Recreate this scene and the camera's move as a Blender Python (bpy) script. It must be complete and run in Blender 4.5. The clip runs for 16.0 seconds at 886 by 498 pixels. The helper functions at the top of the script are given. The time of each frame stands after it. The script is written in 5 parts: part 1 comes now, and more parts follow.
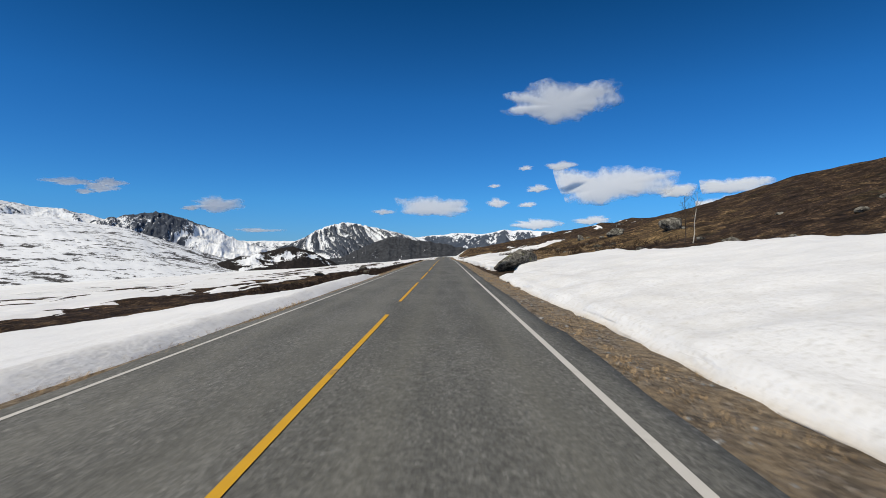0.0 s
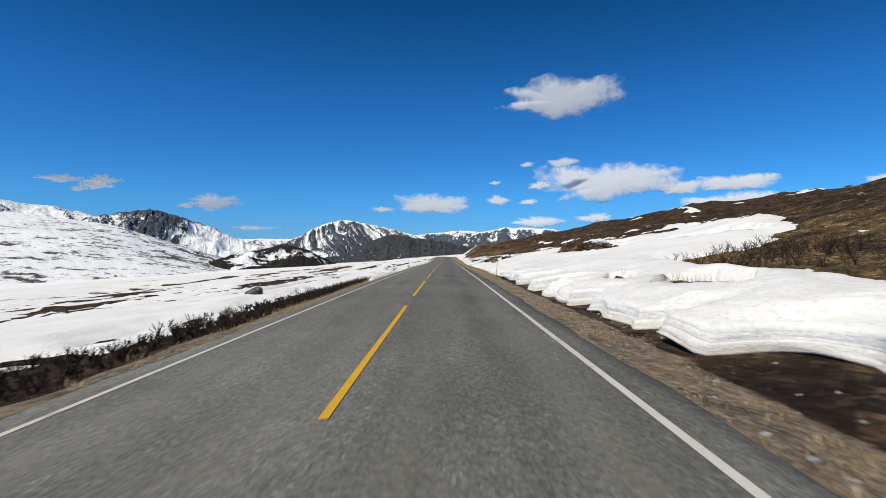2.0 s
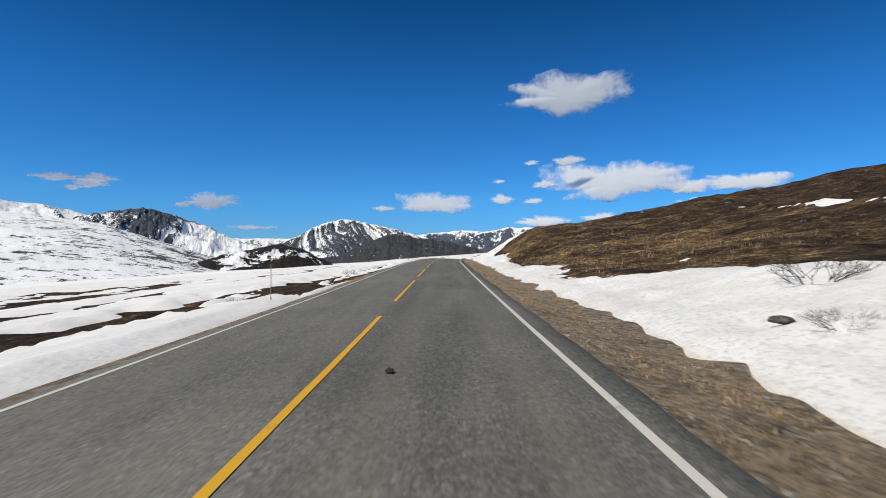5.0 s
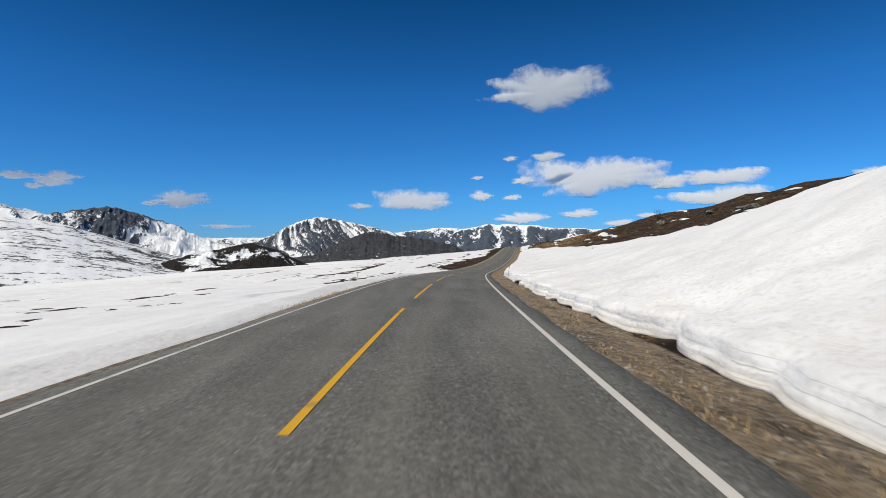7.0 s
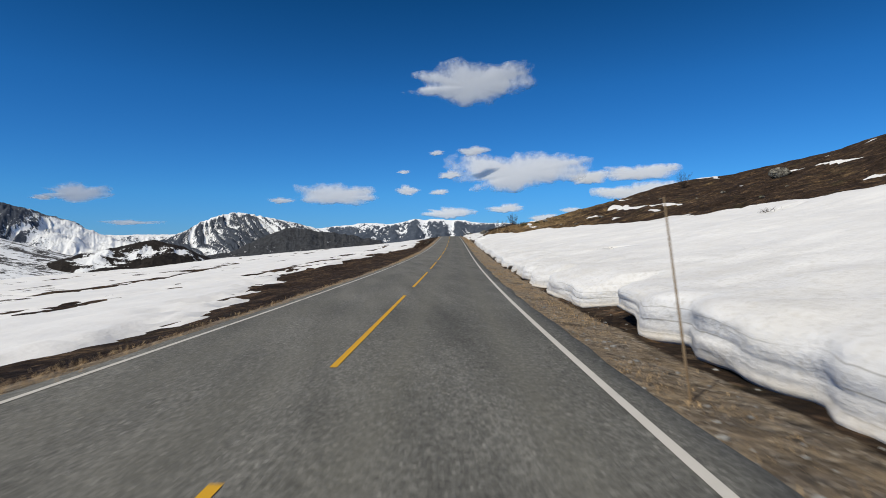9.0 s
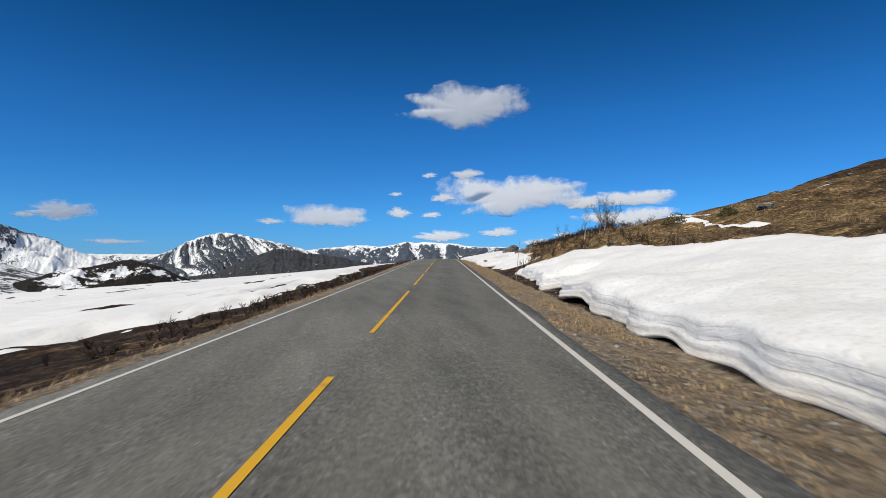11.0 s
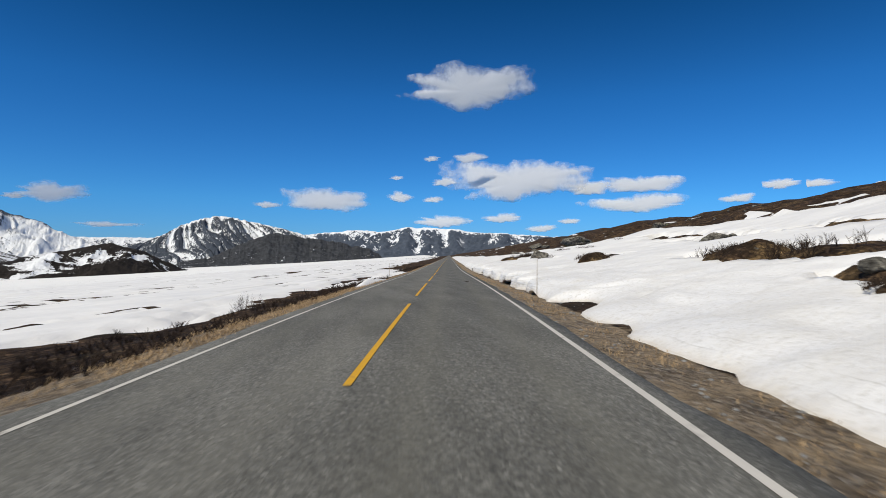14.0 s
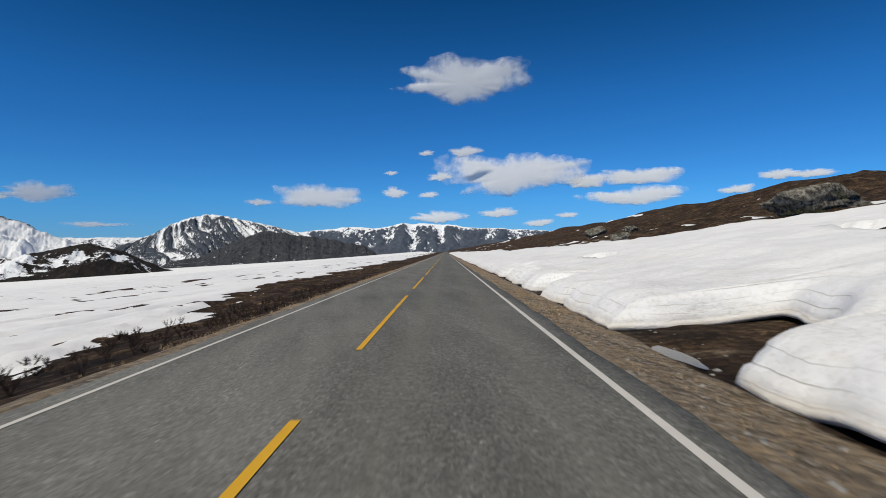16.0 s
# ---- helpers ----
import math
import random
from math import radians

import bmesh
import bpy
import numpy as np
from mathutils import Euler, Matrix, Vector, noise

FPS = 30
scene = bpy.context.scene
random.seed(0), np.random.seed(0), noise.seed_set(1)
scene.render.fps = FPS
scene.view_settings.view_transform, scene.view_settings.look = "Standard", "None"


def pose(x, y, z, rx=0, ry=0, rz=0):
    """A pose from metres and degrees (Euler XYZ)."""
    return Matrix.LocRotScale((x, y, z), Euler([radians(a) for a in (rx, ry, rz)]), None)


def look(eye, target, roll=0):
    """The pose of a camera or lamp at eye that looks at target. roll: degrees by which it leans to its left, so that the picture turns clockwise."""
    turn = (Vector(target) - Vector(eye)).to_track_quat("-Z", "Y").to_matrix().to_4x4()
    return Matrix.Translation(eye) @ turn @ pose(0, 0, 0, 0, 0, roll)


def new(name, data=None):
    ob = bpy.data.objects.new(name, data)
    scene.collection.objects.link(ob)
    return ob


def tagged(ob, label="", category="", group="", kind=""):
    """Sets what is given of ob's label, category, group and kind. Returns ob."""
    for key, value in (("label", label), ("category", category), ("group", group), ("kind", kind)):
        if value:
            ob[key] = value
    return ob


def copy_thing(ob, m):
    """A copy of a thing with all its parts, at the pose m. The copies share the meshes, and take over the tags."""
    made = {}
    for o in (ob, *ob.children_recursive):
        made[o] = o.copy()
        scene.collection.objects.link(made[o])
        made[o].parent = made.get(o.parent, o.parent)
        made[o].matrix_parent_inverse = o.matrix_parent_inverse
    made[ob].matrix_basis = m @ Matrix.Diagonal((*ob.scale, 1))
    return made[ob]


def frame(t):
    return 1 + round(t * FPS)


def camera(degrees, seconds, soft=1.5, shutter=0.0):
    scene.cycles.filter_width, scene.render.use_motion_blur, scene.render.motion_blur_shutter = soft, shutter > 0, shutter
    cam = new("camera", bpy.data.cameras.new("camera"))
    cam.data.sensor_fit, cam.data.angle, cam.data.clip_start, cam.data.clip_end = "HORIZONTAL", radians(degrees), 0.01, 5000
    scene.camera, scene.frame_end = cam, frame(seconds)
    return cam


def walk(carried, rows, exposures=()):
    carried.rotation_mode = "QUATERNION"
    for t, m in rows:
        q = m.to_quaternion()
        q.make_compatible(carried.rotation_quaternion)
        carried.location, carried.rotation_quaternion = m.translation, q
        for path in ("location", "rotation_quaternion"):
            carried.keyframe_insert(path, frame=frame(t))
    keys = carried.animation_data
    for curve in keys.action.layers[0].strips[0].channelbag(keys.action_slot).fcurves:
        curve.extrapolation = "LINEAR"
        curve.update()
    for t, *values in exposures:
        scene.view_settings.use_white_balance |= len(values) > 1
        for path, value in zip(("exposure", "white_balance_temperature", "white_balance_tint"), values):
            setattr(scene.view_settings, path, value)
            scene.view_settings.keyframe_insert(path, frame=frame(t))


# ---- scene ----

# ---------------------------------------------------------------- camera and its way
SPEED = 39.2           # metres a second along the road
PERIOD = 11.5          # centre line: one dash and one gap
EYE = 1.19             # lens above the road
PITCH0, OFF = 0.35, -0.29
# seconds, yaw, pitch, roll, metres to the right of the yellow line
KNOTS = [
    (0.0, 0.00, 0.00, -0.15, 1.13), (0.5, 0.16, -0.05, -0.21, 1.080), (1.0, 0.24, 0.01, -0.08, 1.000),
    (1.5, 0.21, 0.01, -0.23, 0.930), (2.0, -0.01, -0.20, -0.11, 0.870), (2.5, -0.29, -0.40, -0.12, 0.950),
    (3.0, -0.34, -0.60, -0.04, 1.060), (3.5, -0.34, -0.67, -0.16, 1.13), (4.0, -0.29, -0.71, -0.52, 1.200),
    (4.5, -0.05, -0.68, -0.56, 1.190), (5.0, 0.24, -0.16, -0.20, 1.18), (5.5, 0.35, 0.25, 0.00, 1.18),
    (6.0, 0.10, 0.25, 0.10, 1.18), (6.5, -0.60, -0.05, 0.20, 1.18), (7.0, -1.95, -0.40, 0.35, 1.100),
    (7.5, -3.85, -1.00, 0.48, 1.060), (8.0, -6.07, -1.72, 0.72, 1.160), (8.5, -8.04, -1.68, 0.81, 1.280),
    (9.0, -9.45, -0.92, 0.85, 1.220), (9.5, -10.35, 0.00, 0.80, 1.17), (10.0, -10.60, 0.70, 0.60, 1.15),
    (10.5, -10.50, 1.20, 0.35, 1.13), (11.0, -10.30, 1.50, 0.10, 1.100), (11.5, -10.12, 1.73, -0.14, 1.080),
    (12.0, -10.09, 1.91, -0.44, 1.050), (12.5, -10.01, 1.76, -0.39, 1.010), (13.0, -9.95, 1.27, -0.52, 0.970),
    (13.5, -10.03, 0.65, -0.54, 0.920), (14.0, -10.11, 0.05, -0.37, 0.890), (14.5, -10.27, -0.65, 0.06, 0.890),
    (15.0, -10.29, -0.91, 0.20, 0.935), (15.5, -10.30, -0.61, 0.59, 1.020), (16.0, -10.48, -0.35, 0.44, 1.080),
]
K = np.array(KNOTS)


def smooth_table(ts, vs, tq):
    """Catmull-Rom through the knots, at the times tq."""
    m = np.gradient(vs, ts)
    i = np.clip(np.searchsorted(ts, tq, side="right") - 1, 0, len(ts) - 2)
    h = ts[i + 1] - ts[i]
    a = np.clip((tq - ts[i]) / h, 0, 1)
    return ((2 * a**3 - 3 * a**2 + 1) * vs[i] + (a**3 - 2 * a**2 + a) * h * m[i]
            + (3 * a**2 - 2 * a**3) * vs[i + 1] + (a**3 - a**2) * h * m[i + 1])


# the path, one step a metre of road, carried on straight before and behind
S0, S1 = -400, 5400
S = np.arange(S0, S1 + 1, 1.0)
tq = np.clip(S / SPEED, 0, 16)
heading = np.radians(smooth_table(K[:, 0], K[:, 1], tq) + OFF)
grade = np.radians(smooth_table(K[:, 0], K[:, 2], tq))
beyond = np.clip((S - 16 * SPEED) / 300, 0, 1)
grade = grade * (1 - beyond) + np.radians(-0.25) * beyond
grade = np.where(S < 0, 0, grade)
side = smooth_table(K[:, 0], K[:, 4], tq)
PX = np.cumsum(-np.sin(heading)); PY = np.cumsum(np.cos(heading)); PZ = np.cumsum(np.tan(grade))
zero = -S0
PX, PY, PZ = PX - PX[zero], PY - PY[zero], PZ - PZ[zero]
LX, LY = PX - side * np.cos(heading), PY - side * np.sin(heading)     # the yellow line


# metres that the car is ahead of its steady pace
AHEAD = [(0.0, 0.0), (1.0, 0.0), (2.0, 0.17), (2.5, 0.42), (3.0, 0.48), (4.0, 0.48), (4.5, 0.25), (5.0, 0.0), (9.0, 0.0), (10.0, -0.12), (11.0, -0.38), (12.0, -0.45), (12.5, -0.36), (13.0, -0.15), (13.5, 0.08), (14.0, 0.25), (14.5, 0.35), (15.0, 0.45), (16.0, 0.50)]


def along(table, s):
    return np.interp(s, S, table)


def road(s, u, z=0.0):
    """World place of the point u metres right of the yellow line, z above the road, at s metres along it."""
    h = along(heading, s)
    return np.stack([along(LX, s) + u * np.cos(h), along(LY, s) + u * np.sin(h), along(PZ, s) + z + 0 * u], -1)


cam = camera(77.0, 16.0, soft=0.5, shutter=0.05)
rows = []
for t, yaw, pitch, roll, off in KNOTS:
    s = t * SPEED + np.interp(t, *np.array(AHEAD).T)
    rows.append((t, pose(along(PX, s), along(PY, s), along(PZ, s) + EYE, 90 + PITCH0 + pitch, roll, yaw)))
# seconds, stops: the clip's own automatic exposure
EXPOSURES = [(0.0, -0.10), (0.5, -0.15), (1.0, 0.04), (1.5, 0.08), (2.0, 0.0), (2.5, -0.05), (3.0, -0.14), (3.5, -0.18), (4.0, -0.12), (4.5, -0.13), (5.0, 0.0), (7.5, -0.12),
             (8.0, -0.22), (8.5, -0.20), (9.0, -0.16), (11.5, 0.05), (12.0, 0.13), (12.5, 0.06), (13.0, 0.0), (13.5, -0.03), (14.0, -0.10), (14.5, -0.20), (15.0, -0.22), (15.5, -0.24), (16.0, -0.21)]
walk(cam, rows, EXPOSURES)

# ---------------------------------------------------------------- light
SUN_AZ, SUN_EL = 232.0, 52.0       # degrees clockwise from straight ahead, and above the horizon
scene.view_settings.exposure = 0.0
world = bpy.data.worlds.new("world")
scene.world = world
world.use_nodes = True
nt = world.node_tree
sky = nt.nodes.new("ShaderNodeTexSky")
sky.sky_type, sky.sun_disc = "NISHITA", False
sky.sun_elevation, sky.sun_rotation = radians(SUN_EL), radians(SUN_AZ)
sky.altitude, sky.air_density, sky.dust_density, sky.ozone_density = 1400, 1.0, 0.2, 3.0
deep = nt.nodes.new("ShaderNodeGamma")          # a deep, clean mountain sky
deep.inputs[1].default_value = 1.2
nt.links.new(sky.outputs[0], deep.inputs[0])
bg = nt.nodes["Background"]
clear = nt.nodes.new("ShaderNodeMix")
clear.data_type, clear.blend_type = "RGBA", "MULTIPLY"
clear.inputs[0].default_value = 1.0
# paler and less green towards the horizon, as thin mountain air is
tc = nt.nodes.new("ShaderNodeTexCoord")
sep = nt.nodes.new("ShaderNodeSeparateXYZ")
nt.links.new(tc.outputs["Generated"], sep.inputs[0])
air = nt.nodes.new("ShaderNodeValToRGB")
for place, tone in ((0.26, (0.120, 0.545, 0.88, 1)), (0.09, (0.190, 0.56, 0.92, 1))):
    air.color_ramp.elements.new(place).color = tone
for el, place, tone in ((air.color_ramp.elements[0], 0.0, (0.200, 0.43, 0.88, 1)), (air.color_ramp.elements[-1], 0.42, (0.050, 0.385, 0.61, 1))):
    el.position, el.color = place, tone
nt.links.new(sep.outputs[2], air.inputs[0])
nt.links.new(air.outputs[0], clear.inputs[7])
nt.links.new(deep.outputs[0], clear.inputs[6])
nt.links.new(clear.outputs[2], bg.inputs[0])
bg.inputs[1].default_value = 0.085
sun = new("sun", bpy.data.lights.new("sun", "SUN"))
sun.data.energy, sun.data.angle, sun.data.color = 4.4, radians(0.53), (1.0, 0.925, 0.755)
d = Vector((math.sin(radians(SUN_AZ)) * math.cos(radians(SUN_EL)), math.cos(radians(SUN_AZ)) * math.cos(radians(SUN_EL)), math.sin(radians(SUN_EL))))
sun.matrix_world = look(d * 100, (0, 0, 0))


# ---------------------------------------------------------------- materials
class Mat:
    """A small node builder round one Principled surface."""

    def __init__(self, name, rough=0.8, metal=0.0, gloss=0.12):
        self.m = bpy.data.materials.new(name)
        self.m.use_nodes = True
        self.t = self.m.node_tree
        self.b = self.t.nodes["Principled BSDF"]
        self.b.inputs["Roughness"].default_value, self.b.inputs["Metallic"].default_value = rough, metal
        self.b.inputs["Specular IOR Level"].default_value = gloss

    def node(self, kind, **ins):
        n = self.t.nodes.new("ShaderNode" + kind)
        for k, v in ins.items():
            key = int(k[1:]) if k[0] == "_" and k[1:].isdigit() else k.replace("_", " ")
            self.put(n.inputs[key], v)
        return n

    def put(self, socket, v):
        if isinstance(v, bpy.types.NodeSocket):
            self.t.links.new(v, socket)
        else:
            socket.default_value = v

    def coords(self, scale=(1, 1, 1), space="Object"):
        tc = self.t.nodes.new("ShaderNodeTexCoord")
        mp = self.node("Mapping", Vector=tc.outputs[space], Scale=scale)
        return mp.outputs[0]

    def noise(self, vec, scale, detail=4, rough=0.6, distortion=0.0):
        return self.node("TexNoise", Vector=vec, Scale=scale, Detail=detail, Roughness=rough, Distortion=distortion).outputs[0]

    def ramp(self, fac, stops):
        n = self.t.nodes.new("ShaderNodeValToRGB")
        self.put(n.inputs[0], fac)
        e = n.color_ramp.elements
        while len(e) < len(stops):
            e.new(0.5)
        for el, (p, c) in zip(e, stops):
            el.position = p
            el.color = (*c, 1) if isinstance(c, tuple) else (c, c, c, 1)
        return n.outputs[0]

    def mix(self, fac, a, b, blend="MIX"):
        n = self.t.nodes.new("ShaderNodeMix")
        n.data_type, n.blend_type = "RGBA", blend
        for i, v in ((0, fac), (6, a), (7, b)):
            self.put(n.inputs[i], (*v, 1) if isinstance(v, tuple) and len(v) == 3 else v)
        return n.outputs[2]

    def math(self, op, a, b=0.0, clamp=False):
        n = self.t.nodes.new("ShaderNodeMath")
        n.operation, n.use_clamp = op, clamp
        self.put(n.inputs[0], a), self.put(n.inputs[1], b)
        return n.outputs[0]

    def attribute(self, name):
        n = self.t.nodes.new("ShaderNodeAttribute")
        n.attribute_name = name
        return n.outputs["Fac"]

    def bump(self, height, strength, distance):
        n = self.node("Bump", Height=height, Strength=strength, Distance=distance)
        self.t.links.new(n.outputs[0], self.b.inputs["Normal"])

    def colour(self, c):
        self.put(self.b.inputs["Base Color"], (*c, 1) if isinstance(c, tuple) else c)
        return self.m


def snow_material():
    """Old spring snow: the attribute 'face' runs from 0 at the foot of a cut bank to 1 at its lip, and is 1 elsewhere."""
    m = Mat("snow", 0.6)
    v = m.coords()
    wide = m.noise(v, 0.22, 5, 0.6)
    rip = m.noise(m.coords((0.7, 0.4, 1.4)), 1.6, 5, 0.58)
    fine = m.noise(v, 9.0, 6, 0.7)
    c = m.mix(m.ramp(wide, [(0.35, 0.0), (0.7, 1.0)]), (0.72, 0.72, 0.73), (0.83, 0.825, 0.82))
    c = m.mix(m.math("MULTIPLY", m.ramp(fine, [(0.28, 0.9), (0.50, 0.0)]), m.attribute("dirt")), c, (0.55, 0.535, 0.505))
    c = m.mix(m.math("MULTIPLY", m.ramp(m.noise(v, 0.6, 7, 0.7), [(0.45, 0.0), (0.70, 0.6)]), m.attribute("dirt")), c, (0.60, 0.578, 0.54))
    # dirt: dark melt layers along a cut face, and a grimy foot
    face = m.math("ADD", m.attribute("face"), m.math("MULTIPLY", m.math("SUBTRACT", m.noise(m.coords((1, 1, 0.3)), 0.5, 4), 0.5), 0.30))
    lines = m.math("MULTIPLY", m.ramp(face, [(0.17, 0.0), (0.20, 0.8), (0.215, 0.0), (0.45, 0.0), (0.475, 1.0), (0.49, 0.0), (0.72, 0.0), (0.735, 0.8), (0.75, 0.0)]), m.ramp(m.noise(v, 0.55, 4), [(0.42, 0.0), (0.56, 0.95)]))
    c = m.mix(m.math("MULTIPLY", lines, m.attribute("cut")), c, (0.33, 0.315, 0.29))
    c = m.mix(m.math("MULTIPLY", m.ramp(face, [(0.03, 0.9), (0.18, 0.62), (0.30, 0.28), (0.50, 0.0)]), m.ramp(m.noise(v, 2.2, 5), [(0.3, 0.45), (0.65, 1.0)])), c, (0.56, 0.50, 0.41))
    m.bump(m.math("ADD", m.math("ADD", rip, m.math("MULTIPLY", fine, 0.34)), m.math("MULTIPLY", wide, 1.2)), m.math("ADD", m.math("MULTIPLY", m.attribute("dirt"), 0.06), 0.28), 0.30)
    return m.colour(c)


def heath_colour(m, v, tan):
    """Dark spring heath: near-black brown shrub, dead grass and a little moss."""
    wide = m.noise(v, 0.10, 5, 0.65)
    mid = m.noise(v, 0.55, 7, 0.72)
    fine = m.noise(v, 6.0, 7, 0.78)
    c = m.ramp(mid, [(0.34, (0.022, 0.015, 0.010)), (0.50, (0.062, 0.039, 0.024)), (0.64, (0.14, 0.090, 0.050))])
    c = m.mix(m.ramp(m.math("ADD", m.math("MULTIPLY", m.math("ADD", m.math("MULTIPLY", wide, 0.5), m.math("MULTIPLY", m.noise(v, 0.5, 6, 0.7), 0.5)), 1.0), tan), [(0.56, 0.0), (0.70, 0.9)]), c, m.ramp(fine, [(0.3, (0.13, 0.080, 0.036)), (0.65, (0.42, 0.285, 0.135))]))
    c = m.mix(m.ramp(m.noise(v, 0.3, 5, 0.7), [(0.58, 0.0), (0.70, 0.6)]), c, (0.045, 0.050, 0.020))
    # tussocks, each of its own tone, with dark gaps
    warp = m.mix(0.12, v, m.node("TexNoise", Vector=v, Scale=2.5, Detail=4.0).outputs["Color"], "ADD")
    big = m.node("TexVoronoi", Vector=warp, Scale=1.7)
    small = m.node("TexVoronoi", Vector=warp, Scale=7.0)
    c = m.mix(0.85, c, m.ramp(big.outputs["Color"], [(0.0, 0.35), (0.7, 1.1), (1.0, 2.2)]), "MULTIPLY")
    c = m.mix(0.85, c, m.ramp(small.outputs["Color"], [(0.0, 0.35), (0.7, 1.15), (1.0, 2.6)]), "MULTIPLY")
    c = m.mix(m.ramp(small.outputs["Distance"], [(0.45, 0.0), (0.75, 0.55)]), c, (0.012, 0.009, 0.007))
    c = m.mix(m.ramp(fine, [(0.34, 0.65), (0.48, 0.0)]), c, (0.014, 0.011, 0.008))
    mid = m.math("SUBTRACT", mid, m.math("ADD", m.math("MULTIPLY", big.outputs["Distance"], 0.35), m.math("MULTIPLY", small.outputs["Distance"], 0.25)))
    return c, mid, fine


def ground_material():
    """Heath, road verge (attribute 'verge') and far old snow (attribute 'snow')."""
    m = Mat("fell_ground", 0.95)
    v = m.coords()
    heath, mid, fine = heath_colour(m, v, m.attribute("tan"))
    grit = m.node("TexVoronoi", Vector=v, Scale=14.0).outputs["Color"]
    straw = m.noise(m.coords((1, 0.5, 1)), 2.2, 7, 0.75)
    verge = m.mix(m.ramp(straw, [(0.38, 0.0), (0.58, 0.9)]), m.ramp(grit, [(0.0, (0.055, 0.046, 0.038)), (0.6, (0.22, 0.185, 0.15)), (1.0, (0.52, 0.47, 0.40))]),
                  m.ramp(fine, [(0.3, (0.10, 0.072, 0.047)), (0.7, (0.60, 0.465, 0.31))]))
    verge = m.mix(m.ramp(m.noise(v, 1.1, 6, 0.7), [(0.54, 0.0), (0.68, 0.6)]), verge, (0.045, 0.029, 0.018))
    edge = m.math("ADD", m.attribute("verge"), m.math("MULTIPLY", m.math("SUBTRACT", m.noise(v, 0.8, 6, 0.7), 0.5), 1.1))
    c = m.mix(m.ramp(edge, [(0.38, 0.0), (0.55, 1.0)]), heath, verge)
    streak = m.noise(m.coords((0.45, 1.0, 1)), 0.022, 9, 0.74, 0.4)
    small = m.noise(m.coords((0.5, 1.0, 1)), 0.12, 8, 0.74, 0.3)
    k = m.math("ADD", m.attribute("snow"), m.math("ADD", m.math("MULTIPLY", m.math("SUBTRACT", streak, 0.5), 1.5), m.math("MULTIPLY", m.math("SUBTRACT", small, 0.5), 0.7)))
    k = m.ramp(k, [(0.47, 0.0), (0.51, 1.0)])
    snow = m.mix(m.noise(v, 0.05, 5), (0.78, 0.79, 0.80), (0.87, 0.87, 0.87))
    m.bump(m.math("ADD", mid, m.math("MULTIPLY", fine, 0.45)), 0.9, 0.35)
    return m.colour(m.mix(k, c, snow))


def asphalt_material():
    m = Mat("asphalt", 0.8)
    v = m.coords()
    grain = m.noise(v, 45.0, 4, 0.75)
    stone = m.node("TexVoronoi", Vector=v, Scale=42.0).outputs["Color"]
    wide = m.noise(m.coords((1.0, 0.10, 1.0)), 1.6, 6, 0.65)
    blot = m.noise(v, 0.25, 6, 0.6)
    c = m.ramp(grain, [(0.30, 0.075), (0.70, 0.235)])
    c = m.mix(0.55, c, m.ramp(stone, [(0.0, 0.035), (0.6, 0.15), (0.9, 0.27), (1.0, 0.55)]))
    c = m.mix(0.9, c, m.ramp(wide, [(0.30, 0.72), (0.70, 1.22)]), "MULTIPLY")
    c = m.mix(0.9, c, m.ramp(blot, [(0.32, 0.80), (0.68, 1.15)]), "MULTIPLY")
    # wheel tracks, worn paler and smoother, from the attribute 'track'
    c = m.mix(m.math("MULTIPLY", m.attribute("track"), 0.55), c, (0.175, 0.173, 0.163))
    # the lane of newer, coarser asphalt
    coarse = m.ramp(m.noise(v, 16.0, 6, 0.8), [(0.34, 0.55), (0.52, 0.90), (0.68, 1.35)])
    c = m.mix(m.math("MULTIPLY", m.attribute("lane"), 0.8), c, m.mix(1.0, c, coarse, "MULTIPLY"))
    c = m.mix(1.0, c, (1.0, 0.985, 0.90), "MULTIPLY")
    m.bump(m.math("ADD", grain, m.math("MULTIPLY", stone, 0.6)), 0.5, 0.012)
    return m.colour(c)


def paint_material(name, rgb, worn):
    m = Mat(name, 0.65)
    v = m.coords()
    w = m.ramp(m.noise(v, 12.0, 8, 0.8), [(worn, 1.0), (worn + 0.10, 0.0)])
    w2 = m.ramp(m.noise(v, 1.3, 5, 0.7), [(0.28, 0.75), (0.40, 0.0)])
    c = m.mix(m.noise(v, 3.0, 4), rgb, tuple(0.8 * x for x in rgb))
    c = m.mix(w, c, (0.11, 0.10, 0.09))
    m.bump(m.noise(v, 60.0, 3), 0.3, 0.004)
    return m.colour(m.mix(w2, c, (0.14, 0.12, 0.10)))


def mountain_material(name, rock0, rock1, stretch, big, fine, bands=1.0, relief=8.0):
    """Rock with snow lying where the attribute 'snow' and two scales of noise allow it."""
    m = Mat(name, 0.9)
    v = m.coords()
    a = m.noise(m.coords(stretch), big, 8, 0.68, 0.4)
    b = m.noise(m.coords(stretch), fine, 8, 0.75, 0.3)
    k = m.math("ADD", m.attribute("snow"), m.math("ADD", m.math("MULTIPLY", m.math("SUBTRACT", a, 0.5), 1.9 * bands), m.math("MULTIPLY", m.math("SUBTRACT", b, 0.5), 1.6)))
    k = m.ramp(k, [(0.47, 0.0), (0.52, 1.0)])
    grain = m.noise(v, 0.03, 9, 0.75)
    rock = m.ramp(grain, [(0.3, rock0), (0.7, rock1)])
    m.bump(m.math("ADD", grain, b), 0.8, relief)
    return m.colour(m.mix(k, rock, (0.80, 0.82, 0.85)))


